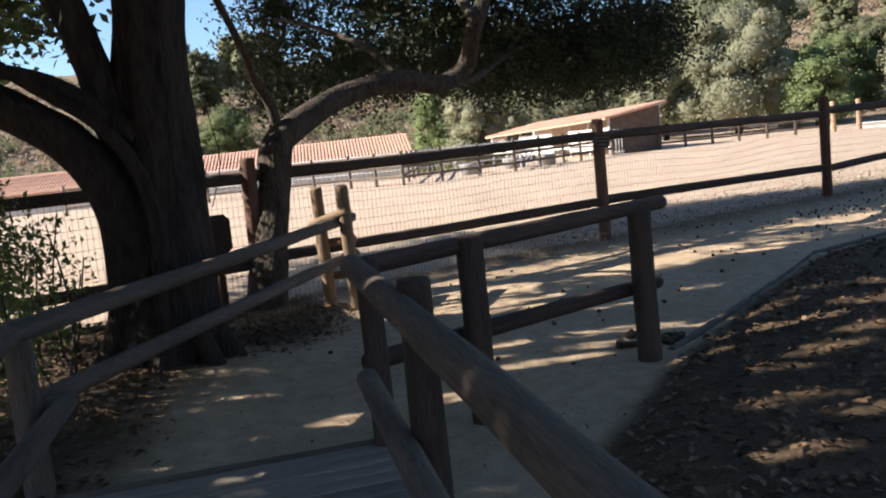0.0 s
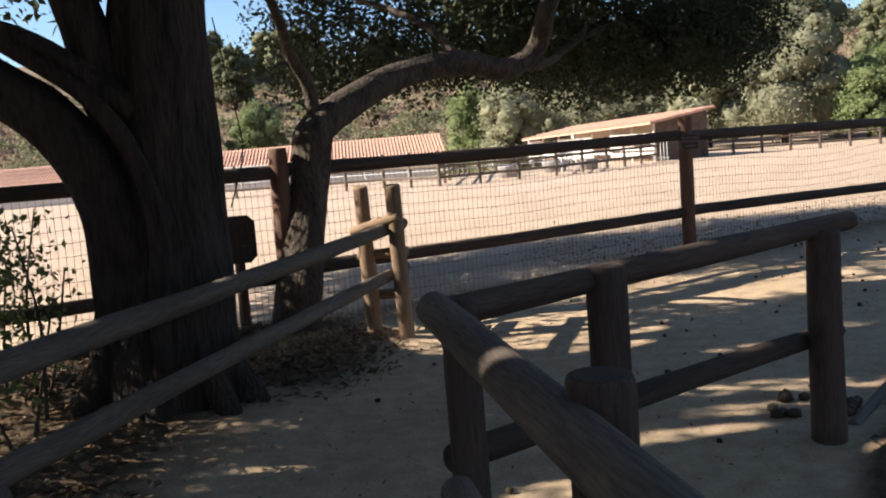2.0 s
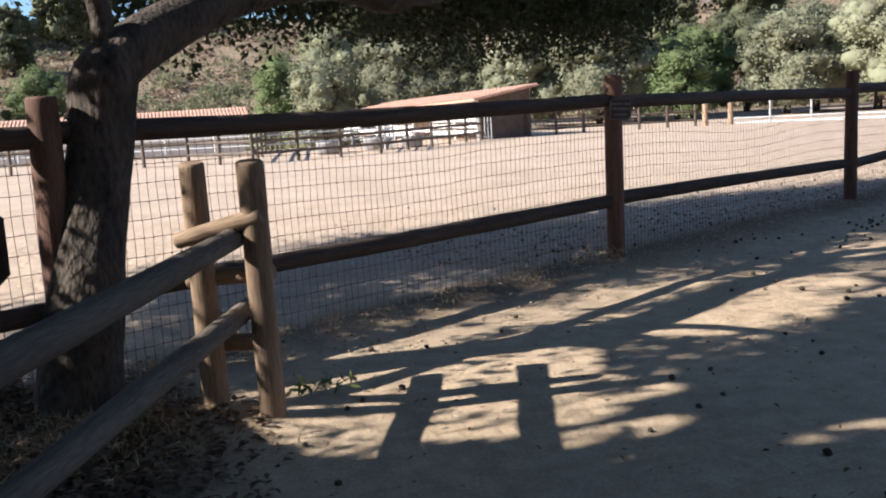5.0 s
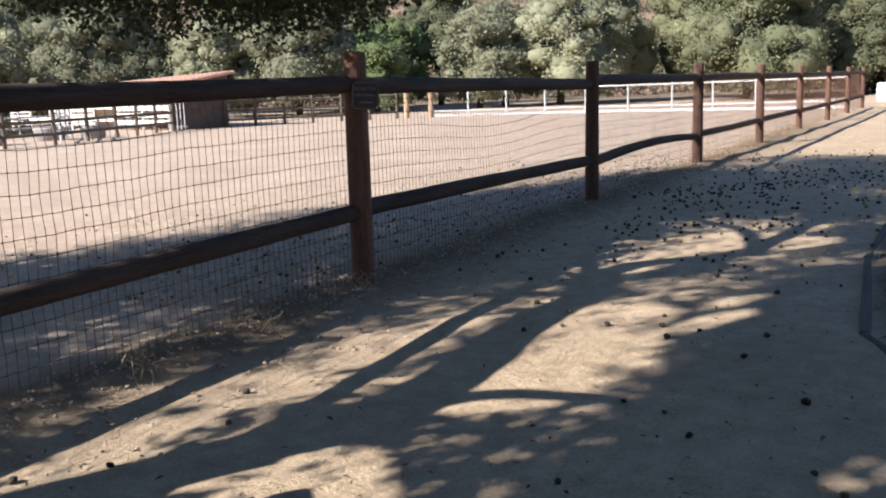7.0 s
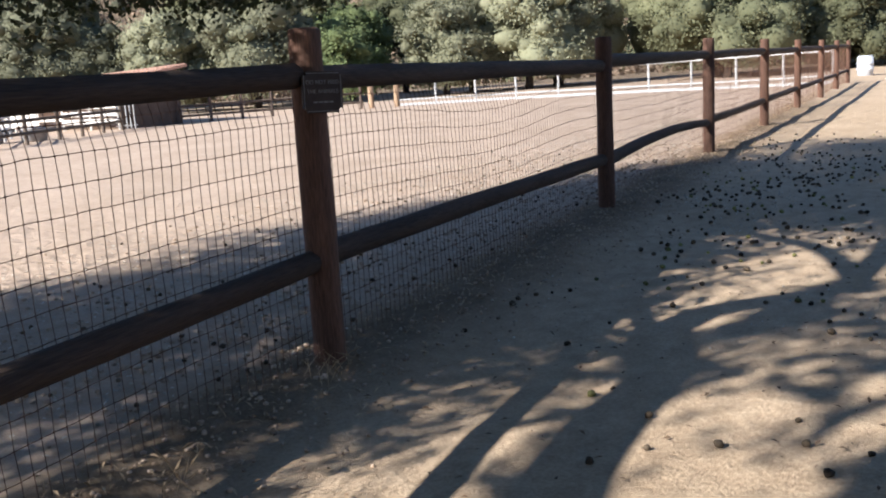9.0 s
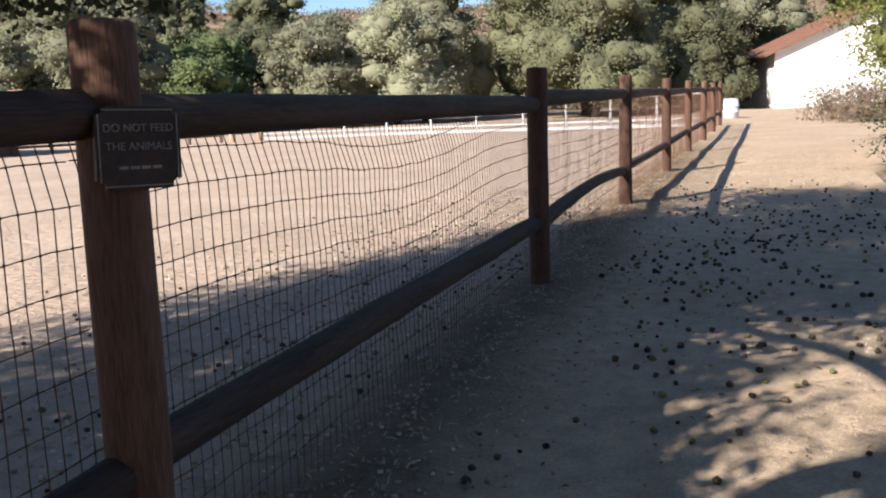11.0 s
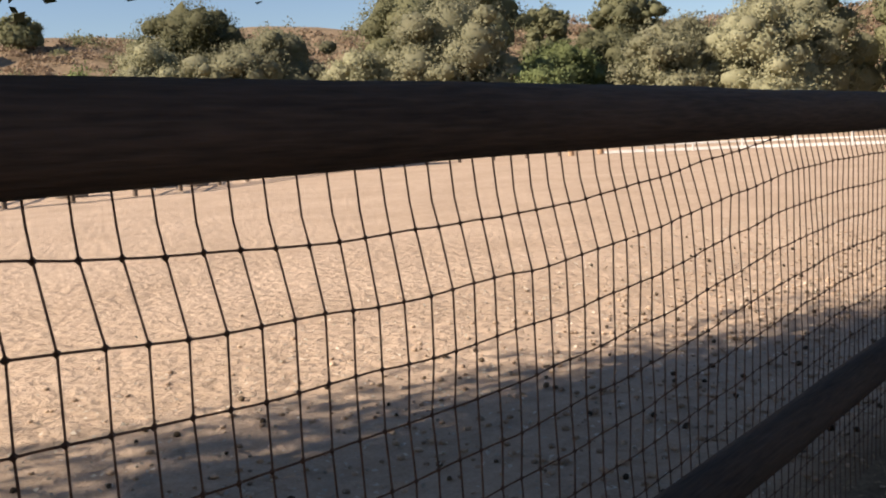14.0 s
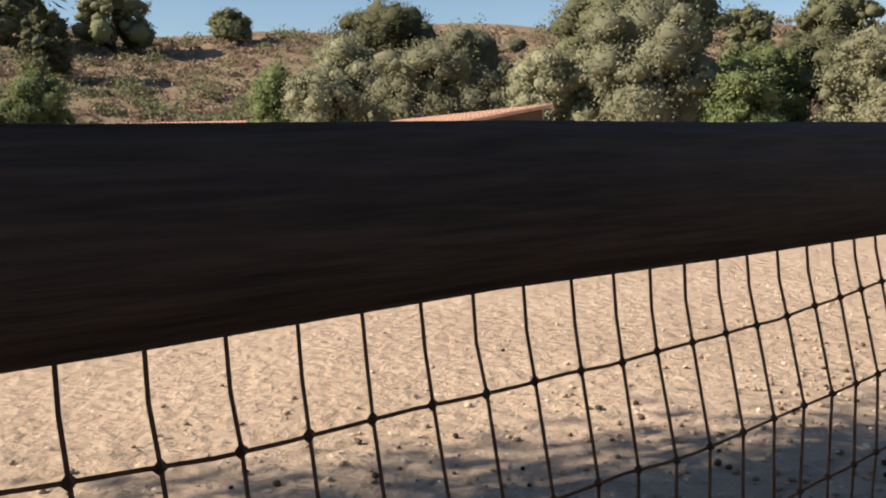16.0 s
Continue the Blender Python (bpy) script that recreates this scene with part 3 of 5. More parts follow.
# ---- walkway planks ----
deck = thing("walkway", (-1.9, 2.0, 0), "worn grey plank walkway between the railings", "walkway", kind="structure")
plank_bm = box_bm(1.75, 0.136, 0.045, 0.006)
plank_me = bpy.data.meshes.new("plank")
plank_bm.to_mesh(plank_me)
plank_bm.free()
plank_me.materials.append(M_PLANK)
for k in range(44):
    y = 5.3 - 0.143 * k
    part("plank", plank_me, M_PLANK, deck, m=pose(-1.95 + 0.16 * (5.3 - y) / 5, y, 0.02 + 0.003 * math.sin(k * 2.3), 0, 0, 8 + 0.5 * math.sin(k * 1.7)))
log_part("sill", (-2.85, 5.3, 0.03), (-1.15, 5.53, 0.03), 0.05, 0.05, M_GREYWOOD, deck, 140)


# ---- near oaks ----
def shade_lobe(x, y, h, r, flat=0.5):
    """A lobe of unseen crown, placed up-sun so that its shadow falls at x, y."""
    return (x - SHADE_X * h, y - SHADE_Y * h, h, r, r, r * flat)


oak = thing("oak_tree", (-2.71, 8.30, 0.00), "old oak with a thick dark trunk forking beside the railing", "tree")
part("trunk", limb_mesh([(-2.81, 8.30, -0.20), (-2.79, 8.30, 0.12), (-2.76, 8.30, 0.83), (-2.71, 8.30, 1.50), (-2.65, 8.30, 2.34), (-2.60, 8.34, 3.59), (-3.02, 8.55, 5.26)], 0.46, 0.24, M_BARK, 5, 40, 0.2, 14, 1.6), M_BARK, oak)
for k, (pts, r0, r1) in enumerate((
        ([(-2.88, 8.22, -0.10), (-2.95, 8.17, 0.75), (-2.99, 8.13, 1.33), (-3.24, 8.13, 1.79), (-3.70, 8.13, 2.13), (-4.62, 8.22, 2.67), (-5.79, 8.55, 3.76)], 0.225, 0.12),
        ([(-2.74, 8.22, 1.42), (-2.95, 8.22, 1.92), (-3.07, 8.22, 2.42), (-3.28, 8.22, 3.00), (-4.12, 8.05, 4.43)], 0.185, 0.12),
        ([(-2.76, 7.90, -0.05), (-2.73, 7.92, 0.66), (-2.69, 7.93, 1.17), (-2.78, 7.95, 1.58), (-3.03, 7.97, 1.96), (-3.53, 7.97, 2.34), (-4.45, 7.80, 3.09)], 0.063, 0.042),
        ([(-2.78, 8.05, 1.83), (-3.28, 8.01, 2.25), (-3.95, 7.97, 2.54), (-4.87, 7.71, 3.26)], 0.075, 0.042),
        ([(-2.53, 8.34, 3.51), (-2.11, 8.72, 4.59), (-1.94, 9.55, 5.93)], 0.22, 0.09),
        ([(-2.95, 8.55, 5.26), (-4.45, 9.72, 6.43), (-6.54, 11.06, 7.10)], 0.24, 0.08),
        ([(-2.95, 8.55, 5.26), (-4.62, 7.21, 6.27), (-6.96, 6.38, 6.93)], 0.22, 0.08))):
    part("limb", limb_mesh(pts, r0, r1, M_BARK, 30 + k, 16, 0.2, 8, 2.0), M_BARK, oak)
for k, (dx, dy, r) in enumerate(((0.5, -0.1, 0.15), (0.4, -0.36, 0.12), (0.0, -0.48, 0.12), (-0.5, -0.36, 0.13), (0.42, 0.4, 0.12))):
    part("root", limb_mesh([(-2.8 + dx * 0.45, 8.3 + dy * 0.45, 0.75), (-2.8 + dx * 0.68, 8.3 + dy * 0.68, 0.32), (-2.8 + dx, 8.3 + dy, 0.06), (-2.8 + dx * 1.15, 8.3 + dy * 1.15, -0.12)], r, r * 0.5, M_BARK, 46 + k, 12, 0.2, 5, 2.4), M_BARK, oak)
part("vine", limb_mesh([(-2.29, 8.05, 1.25), (-2.19, 8.03, 1.58), (-2.23, 8.05, 1.92), (-2.29, 8.05, 2.34)], 0.0045, 0.0035, M_BARK, 3, 6, 0.1), M_BARK, oak, "thin hanging stem")
# unseen foliage given to the oak, listed by the ground spots it darkens
shade = [(0.3, 11.95, 4.4, 0.6), (1.5, 12.35, 4.8, 0.6), (2.7, 12.75, 5.0, 0.6), (0.85, 10.75, 3.6, 0.3), (1.25, 10.1, 4.2, 0.45), (1.5, 9.0, 4.6, 0.7), (2.5, 9.15, 5.0, 0.6), (3.2, 9.5, 5.4, 0.7), (4.6, 10.4, 5.8, 0.7), (-2.2, 6.0, 5.2, 1.7), (-0.4, 6.6, 5.4, 1.6), (-1.2, 8.2, 5.0, 1.5), (-2.6, 3.6, 5.6, 1.9), (-0.6, 3.6, 6.0, 1.9), (1.4, 5.0, 6.0, 1.7), (-1.6, 0.8, 6.0, 2.0), (1.0, 1.8, 6.4, 2.0),
         (3.4, 6.2, 6.4, 1.5), (5.4, 8.4, 6.4, 1.4), (2.6, 8.0, 5.6, 0.75), (7.6, 10.2, 6.8, 1.5), (6.3, 11.6, 6.6, 0.9), (9.6, 11.4, 7.2, 1.5), (11.8, 12.6, 7.4, 1.5), (10.6, 14.2, 7.0, 1.2), (3.4, 3.6, 7.0, 1.8), (6.5, 6.2, 7.0, 1.8), (9.0, 8.8, 7.4, 1.8), (13.2, 14.6, 7.6, 1.3), (7.8, 13.2, 6.2, 1.3), (0.0, 8.9, 5.0, 0.7),
         (-1.2, 13.4, 5.4, 1.4), (0.6, 14.4, 5.6, 1.5), (2.4, 15.2, 5.8, 1.5), (4.4, 15.9, 6.0, 1.5), (6.4, 16.1, 6.2, 1.4), (8.4, 16.2, 6.4, 1.4), (1.6, 13.2, 5.2, 0.9), (3.6, 13.7, 5.6, 1.1), (5.6, 14.3, 5.8, 1.2), (8.0, 14.9, 6.2, 1.3),
         (2.4, 8.4, 5.4, 0.9), (4.0, 9.3, 5.8, 0.9), (5.3, 10.2, 6.0, 0.9), (6.8, 11.2, 6.2, 1.0), (1.4, 7.8, 5.2, 0.9), (-0.4, 12.2, 5.2, 1.1), (-1.8, 11.6, 5.0, 1.2), (1.2, 15.2, 5.8, 1.3), (-0.6, 14.2, 5.4, 1.4), (3.4, 12.7, 5.6, 0.8), (4.8, 12.8, 6.0, 0.8), (-1.2, 9.0, 4.6, 1.0), (0.4, 4.8, 5.4, 1.5), (0.9, 6.2, 5.6, 1.2), (3.2, 10.0, 5.4, 0.7), (19.2, 14.2, 8.0, 2.0), (18.0, 13.0, 7.8, 1.8), (20.6, 13.4, 8.2, 1.8), (15.2, 13.8, 7.8, 1.2)]
# unseen lobes added overhead and right of the trail to block sky light
over = [(-2.4, 6.2, 4.9, 1.8, 1.8, 0.7), (-0.8, 7.2, 5.2, 1.6, 1.6, 0.6), (-3.4, 8.8, 5.0, 1.7, 1.7, 0.8), (-2.0, 3.8, 5.2, 1.8, 1.8, 0.7), (8.0, 5.5, 7.0, 2.6, 2.6, 1.2), (11.0, 7.5, 7.4, 2.6, 2.6, 1.2), (14.0, 8.5, 7.5, 2.6, 2.6, 1.3), (6.0, 2.5, 7.0, 2.6, 2.6, 1.2), (10.0, 3.0, 7.6, 2.6, 2.6, 1.2), (-3.5, 1.8, 6.0, 2.4, 2.4, 1.0), (-6.0, 3.5, 5.5, 2.2, 2.2, 1.2), (-1.5, -1.5, 6.0, 2.6, 2.6, 1.2), (3.0, -1.5, 6.5, 2.6, 2.6, 1.2), (-4.5, -1.0, 5.0, 2.2, 2.2, 1.4), (-3.0, 7.6, 5.6, 2.2, 2.2, 0.9), (-1.0, 6.0, 5.9, 2.0, 2.0, 0.9), (0.2, 8.4, 6.2, 1.8, 1.8, 0.8), (-3.2, 4.4, 6.0, 2.2, 2.2, 0.9), (-0.6, 3.0, 6.2, 2.0, 2.0, 0.9), (1.6, 5.4, 6.5, 2.0, 2.0, 0.9), (3.6, 6.8, 6.8, 2.0, 2.0, 0.9), (-5.0, 1.0, 6.5, 2.6, 2.6, 1.0), (1.0, 0.0, 7.0, 2.5, 2.5, 1.0), (4.2, 3.0, 7.0, 2.4, 2.4, 1.0), (-6.0, 6.0, 6.5, 2.2, 2.2, 1.0)]
crown = np.concatenate([lobes_points([shade_lobe(*s) for s in shade], 235000, 11, 0.9, 0.2, 14), lobes_points(over, 115000, 12, 0.9, 0.2, 14)])
# further unseen leaves: thin for dapples, dense for deep shade
thin = lobes_points([shade_lobe(*s) for s in ((2.4, 11.2, 5.4, 1.2), (4.4, 11.9, 5.8, 1.3), (3.4, 9.9, 5.6, 1.0), (0.8, 9.3, 5.2, 0.8), (6.0, 12.9, 6.0, 1.0))], 7000, 13, 0.95, 0.16, 16)
dense = lobes_points([shade_lobe(*v) for v in ((0.6, 8.25, 4.4, 0.45), (1.6, 8.1, 4.6, 0.8), (2.8, 8.4, 5.0, 0.8), (1.9, 9.1, 4.6, 0.5), (0.9, 7.2, 4.6, 0.7), (3.4, 9.2, 5.2, 0.7), (2.5, 9.3, 5.0, 0.5), (3.1, 9.75, 5.2, 0.45), (4.6, 10.3, 5.8, 0.7), (2.2, 7.4, 5.0, 0.7), (1.3, 9.15, 4.4, 0.35), (2.6, 9.7, 4.8, 0.45), (3.4, 10.15, 5.2, 0.45), (2.3, 9.4, 4.8, 0.4), (3.9, 10.5, 5.2, 0.4), (4.2, 12.7, 5.0, 0.4))], 72000, 17, 0.95, 0.16, 14)
# foliage on the left, with unseen lobes added to cut sky light there
low = lobes_points([(-5.8, 10.6, 1.9, 0.7, 0.6, 0.7), (-6.7, 10.4, 2.3, 1.0, 0.8, 1.0), (-5.3, 10.9, 2.8, 0.9, 0.7, 0.45), (-7.0, 6.0, 3.0, 1.5, 1.5, 1.4), (-6.6, 3.2, 3.0, 1.5, 1.6, 1.4), (-6.0, 0.6, 2.8, 1.6, 1.6, 1.6), (-4.6, 10.4, 3.0, 1.1, 0.9, 0.6), (-5.6, 9.8, 2.7, 1.0, 0.9, 0.7), (-4.3, 9.4, 3.5, 1.0, 0.9, 0.6), (-6.4, 9.0, 3.4, 1.2, 1.0, 0.8)], 40000, 18, 0.95, 0.16, 12)
crown = np.concatenate([crown, thin, dense, low])
# leaves dropped from the crown so the sun reaches set spots of the trail: x, y, rx, ry on the ground
CLEAR = ((0.9, 5.2, 0.4, 0.1), (1.3, 4.9, 0.4, 0.1), (2.3, 5.8, 0.5, 0.13), (2.7, 7.0, 0.5, 0.13), (3.3, 7.5, 0.5, 0.13), (2.2, 6.25, 0.4, 0.1), (0.9, 6.4, 0.3, 0.1), (0.5, 7.2, 0.5, 0.13), (1.2, 7.5, 0.5, 0.13), (0.2, 8.2, 0.45, 0.1), (-0.6, 7.2, 0.4, 0.09), (-0.1, 10.35, 0.8, 0.25), (0.3, 10.25, 0.45, 0.22), (-1.0, 9.9, 0.5, 0.4), (-0.75, 9.35, 0.6, 0.2), (-0.2, 9.2, 0.5, 0.12), (-0.3, 10.1, 0.95, 0.42), (-0.45, 9.6, 0.9, 0.42), (-0.9, 9.6, 0.5, 0.5), (0.35, 9.42, 0.42, 0.12), (0.1, 8.95, 0.42, 0.12), (0.45, 11.4, 0.45, 0.2), (0.0, 11.05, 0.4, 0.14), (-0.5, 10.85, 0.55, 0.12), (1.35, 11.42, 0.25, 0.17), (0.6, 11.2, 0.32, 0.14),
         (1.5, 10.48, 0.48, 0.27), (2.2, 10.8, 0.65, 0.4), (2.7, 11.1, 0.5, 0.3), (1.75, 11.6, 0.55, 0.2), (3.2, 10.65, 0.4, 0.09), (3.7, 10.85, 0.3, 0.08), (1.0, 8.55, 0.4, 0.1), (1.9, 8.95, 0.3, 0.1),
         (5.2, 12.4, 0.8, 0.35), (4.5, 12.75, 0.5, 0.25), (6.2, 13.0, 0.6, 0.28), (6.1, 13.36, 0.4, 0.08), (7.0, 13.45, 0.5, 0.1), (8.7, 13.25, 0.6, 0.2), (11.2, 14.6, 0.7, 0.14), (9.8, 13.7, 0.5, 0.12), (4.1, 12.2, 0.6, 0.3), (5.8, 11.8, 0.4, 0.2), (5.7, 12.2, 0.6, 0.28), (6.3, 12.7, 0.5, 0.15), (6.4, 12.2, 0.5, 0.12), (7.2, 12.8, 0.5, 0.1), (8.2, 13.3, 0.5, 0.1),
         (1.9, 7.2, 0.4, 0.13), (1.4, 6.7, 0.35, 0.12), (2.0, 6.65, 0.35, 0.1), (1.5, 6.0, 0.45, 0.12), (1.1, 5.75, 0.35, 0.09), (0.55, 4.5, 0.35, 0.08), (3.0, 6.6, 0.5, 0.15), (2.6, 7.6, 0.5, 0.15),
         (-2.05, 7.0, 0.2, 0.05), (-1.44, 6.21, 0.28, 0.12), (-2.0, 6.08, 0.2, 0.06), (-2.5, 5.72, 0.16, 0.05), (-1.8, 5.22, 0.2, 0.05), (-0.74, 6.37, 0.35, 0.12), (0.0, 6.9, 0.5, 0.1), (0.6, 7.6, 0.6, 0.12), (-0.2, 7.6, 0.5, 0.1), (1.3, 8.1, 0.4, 0.1))
gap_rng = np.random.default_rng(19)
sx, sy = crown[:, 0] + SHADE_X * crown[:, 2], crown[:, 1] + SHADE_Y * crown[:, 2]
inside = np.min([((sx - a) / c) ** 2 + ((sy - b) / d) ** 2 for a, b, c, d in CLEAR], axis=0) + 0.35 * wave(sx, sy, 3.1, 0.6)
crown = crown[(inside > 1) | (gap_rng.random(len(crown)) < 0.06)]
part("crown", leaves(crown, 0.115, L_OAK, 12), L_OAK, oak)

# ---- small leaning oak over the arena fence ----
def set_back(points):
    """The tree leans away from the trail: higher points stand further back."""
    out = []
    for x, y, z in points:
        k = 1 + 0.06 * min(1.0, max(0.0, z / 1.5)) + 0.04 * min(1.0, max(0.0, (z - 1.75) / 0.4)) - 0.09 * min(1.0, max(0.0, (z - 2.3) / 0.6))
        out.append((-1.6 + (x + 1.6) * k, 2.5 + (y - 2.5) * k, 1.5 + (z - 1.5) * k))
    return out


lean = thing("leaning_oak", (-2.11, 10.35, 0.00), "slender oak whose limb arches over the arena fence", "tree")
part("trunk", limb_mesh(set_back([(-2.17, 10.40, -0.15), (-2.13, 10.35, 0.20), (-2.06, 10.33, 0.65), (-1.96, 10.30, 1.13), (-1.84, 10.24, 1.73)]), 0.23, 0.155, M_BARK2, 41, 22, 0.16, 10, 2.4), M_BARK2, lean)
part("limb", limb_mesh(set_back([(-1.92, 10.26, 1.45), (-1.84, 10.24, 1.73), (-1.52, 10.40, 1.95), (-1.11, 10.67, 2.14), (-0.54, 10.99, 2.24), (-0.06, 11.31, 2.18), (0.27, 11.52, 2.37), (0.48, 11.84, 2.80), (0.70, 12.16, 3.20), (0.85, 12.6, 3.85), (1.39, 13.23, 4.6)]), 0.165, 0.07, M_BARK2, 42, 20, 0.12, 9, 2.4), M_BARK2, lean)
for k, (pts, r0, r1) in enumerate((
        ([(-1.85, 10.24, 1.61), (-1.86, 10.02, 2.03), (-1.97, 9.7, 2.29), (-2.02, 9.45, 2.55), (-2.3, 9.2, 3.3)], 0.07, 0.03),
        ([(-0.10, 11.31, 2.19), (0.43, 11.95, 2.25), (1.07, 13.02, 2.57), (2.24, 14.72, 2.99), (3.74, 16.43, 3.31)], 0.06, 0.025),
        ([(0.54, 11.84, 2.89), (0.22, 12.80, 3.74), (-0.74, 14.08, 4.49), (-1.81, 15.79, 5.02)], 0.07, 0.03),
        ([(1.39, 13.23, 3.85), (2.88, 14.30, 4.70), (4.59, 16.22, 5.45)], 0.07, 0.03),
        ([(1.07, 13.02, 2.57), (1.60, 14.30, 3.10), (1.39, 16.22, 3.53)], 0.04, 0.02),
        ([(-0.54, 10.99, 2.30), (-0.85, 11.95, 2.78), (-1.60, 13.44, 3.31), (-2.24, 15.26, 3.63)], 0.045, 0.02))):
    part("branch", limb_mesh(set_back(pts), r0, r1, M_BARK2, 50 + k, 10, 0.14, 6, 3.0), M_BARK2, lean)
lobes = [(1.5, 15.0, 2.8, 1.1, 1.5, 0.8), (2.7, 15.2, 2.75, 1.1, 1.4, 0.8), (3.7, 15.8, 2.8, 1.0, 1.3, 0.7), (0.6, 14.6, 3.3, 1.0, 1.4, 0.75), (2.2, 14.6, 4.0, 1.6, 1.8, 0.9), (4.0, 16.4, 3.9, 1.2, 1.4, 0.8), (4.4, 16.5, 3.1, 0.7, 0.8, 0.5),
         (0.4, 15.0, 4.6, 1.6, 2.0, 0.9), (3.0, 15.0, 5.2, 1.9, 2.0, 0.9), (1.4, 13.0, 4.2, 1.3, 1.3, 0.8), (5.2, 16.2, 4.8, 1.3, 1.4, 0.8),
         (1.2, 16.2, 2.75, 0.9, 0.9, 0.65), (2.2, 16.5, 2.65, 0.9, 0.8, 0.68), (3.4, 16.6, 2.6, 0.9, 0.8, 0.63), (4.3, 16.7, 2.7, 0.7, 0.7, 0.6)]
pts = lobes_points(lobes, 125000, 21, 0.9, 0.11, 16)
sparse = [(-1.0, 14.4, 2.75, 1.3, 1.5, 0.7), (-2.0, 14.6, 2.85, 0.8, 1.2, 0.75), (-0.4, 14.6, 3.6, 1.3, 1.4, 0.9), (-1.8, 14.8, 3.7, 0.9, 1.2, 0.7), (-0.2, 13.2, 2.9, 0.7, 0.8, 0.5)]
sparse += [(-1.9, 12.6, 2.35, 0.45, 0.6, 0.4), (-1.2, 12.8, 2.45, 0.6, 0.7, 0.35), (-0.3, 13.4, 2.4, 0.7, 0.7, 0.35), (0.5, 13.8, 2.7, 0.7, 0.8, 0.5)]
pts2 = lobes_points(sparse, 24000, 22, 0.95, 0.1, 10)
part("crown", leaves(np.concatenate([pts, pts2]), 0.066, L_OAK, 23, 0.3, 0.6), L_OAK, lean)

# ---- shrub behind the railing ----
shrub = thing("shrub", (-3.8, 8.0, 0), "leafy green shrub catching sun beside the oak", "shrub")
for k in range(16):
    a = k * 2.399
    x, y = -3.75 + 0.35 * math.cos(a), 7.6 + 0.9 * math.sin(a)
    tip = (x - 0.15 + 0.35 * math.cos(a * 1.7), y + 0.5 * math.sin(a * 1.3), 0.9 + 0.6 * ((k * 7) % 10) / 10)
    part("stem", limb_mesh([(x, y, gz(x, y) - 0.05), ((x + tip[0]) / 2 + 0.06 * math.sin(k), (y + tip[1]) / 2, tip[2] * 0.55), tip], 0.014, 0.005, M_BARK2, 70 + k, 6, 0.1, 4), M_BARK2, shrub)
pts = lobes_points([(-3.75, 7.4, 0.75, 0.5, 0.8, 0.55), (-4.0, 8.2, 0.9, 0.6, 0.8, 0.6), (-3.55, 6.5, 0.6, 0.4, 0.6, 0.5), (-4.6, 8.8, 0.9, 0.7, 0.8, 0.8), (-3.9, 7.4, 1.35, 0.4, 0.7, 0.3)], 7500, 31, 0.9, 0.09, 8)
part("foliage", leaves(pts, 0.055, L_NEAR, 32, 0.6, 0.55), L_NEAR, shrub)
hang = thing("overhanging_branch", (-3.4, 5.4, 0), "leafy oak twig hanging over the railing", "branch")
part("twig", limb_mesh([(-5.2, 6.6, 3.3), (-4.2, 6.0, 2.7), (-3.3, 5.5, 2.3), (-2.75, 5.2, 2.2)], 0.03, 0.008, M_BARK2, 81, 8, 0.1), M_BARK2, hang)
part("twig", limb_mesh([(-3.6, 5.65, 2.45), (-3.15, 5.3, 1.9), (-2.95, 5.15, 1.6)], 0.012, 0.005, M_BARK2, 82, 6, 0.1), M_BARK2, hang)
pts = np.concatenate([lobes_points([(-2.85, 5.2, 2.25, 0.35, 0.4, 0.14), (-3.2, 5.4, 2.4, 0.5, 0.4, 0.2), (-3.05, 5.2, 1.75, 0.2, 0.3, 0.25)], 330, 33, 0.95)])
part("foliage", leaves(pts, 0.075, L_NEAR, 34, 0.8, 0.5), L_NEAR, hang)


# ---- far trees ----
def crown_lobes(x, y, z0, h, w, seed, skirt=True):
    g = random.Random(seed)
    out = []
    for k in range(54):
        a, s = g.uniform(0, 6.28), g.random() ** 0.4
        z = z0 + h * g.uniform(0.3, 0.88)
        lim = math.sqrt(max(0.05, 1 - ((z - z0) / h - 0.45) ** 2 * 2.6))
        r = w * g.uniform(0.06, 0.155)
        out.append((x + math.cos(a) * s * (w / 2 - r) * lim, y + math.sin(a) * s * (w / 2 - r) * lim, min(z, z0 + h - r * 0.8), r, r, r * g.uniform(0.65, 0.9)))
    out.append((x, y, z0 + h * 0.78, w * 0.24, w * 0.24, h * 0.22))
    if skirt:
        for k in range(7):
            a = g.uniform(0, 6.28)
            r = w * g.uniform(0.12, 0.2)
            out.append((x + math.cos(a) * (w / 2 - r), y + math.sin(a) * (w / 2 - r), z0 + r * 0.8 + h * 0.12, r, r, r))
    return out


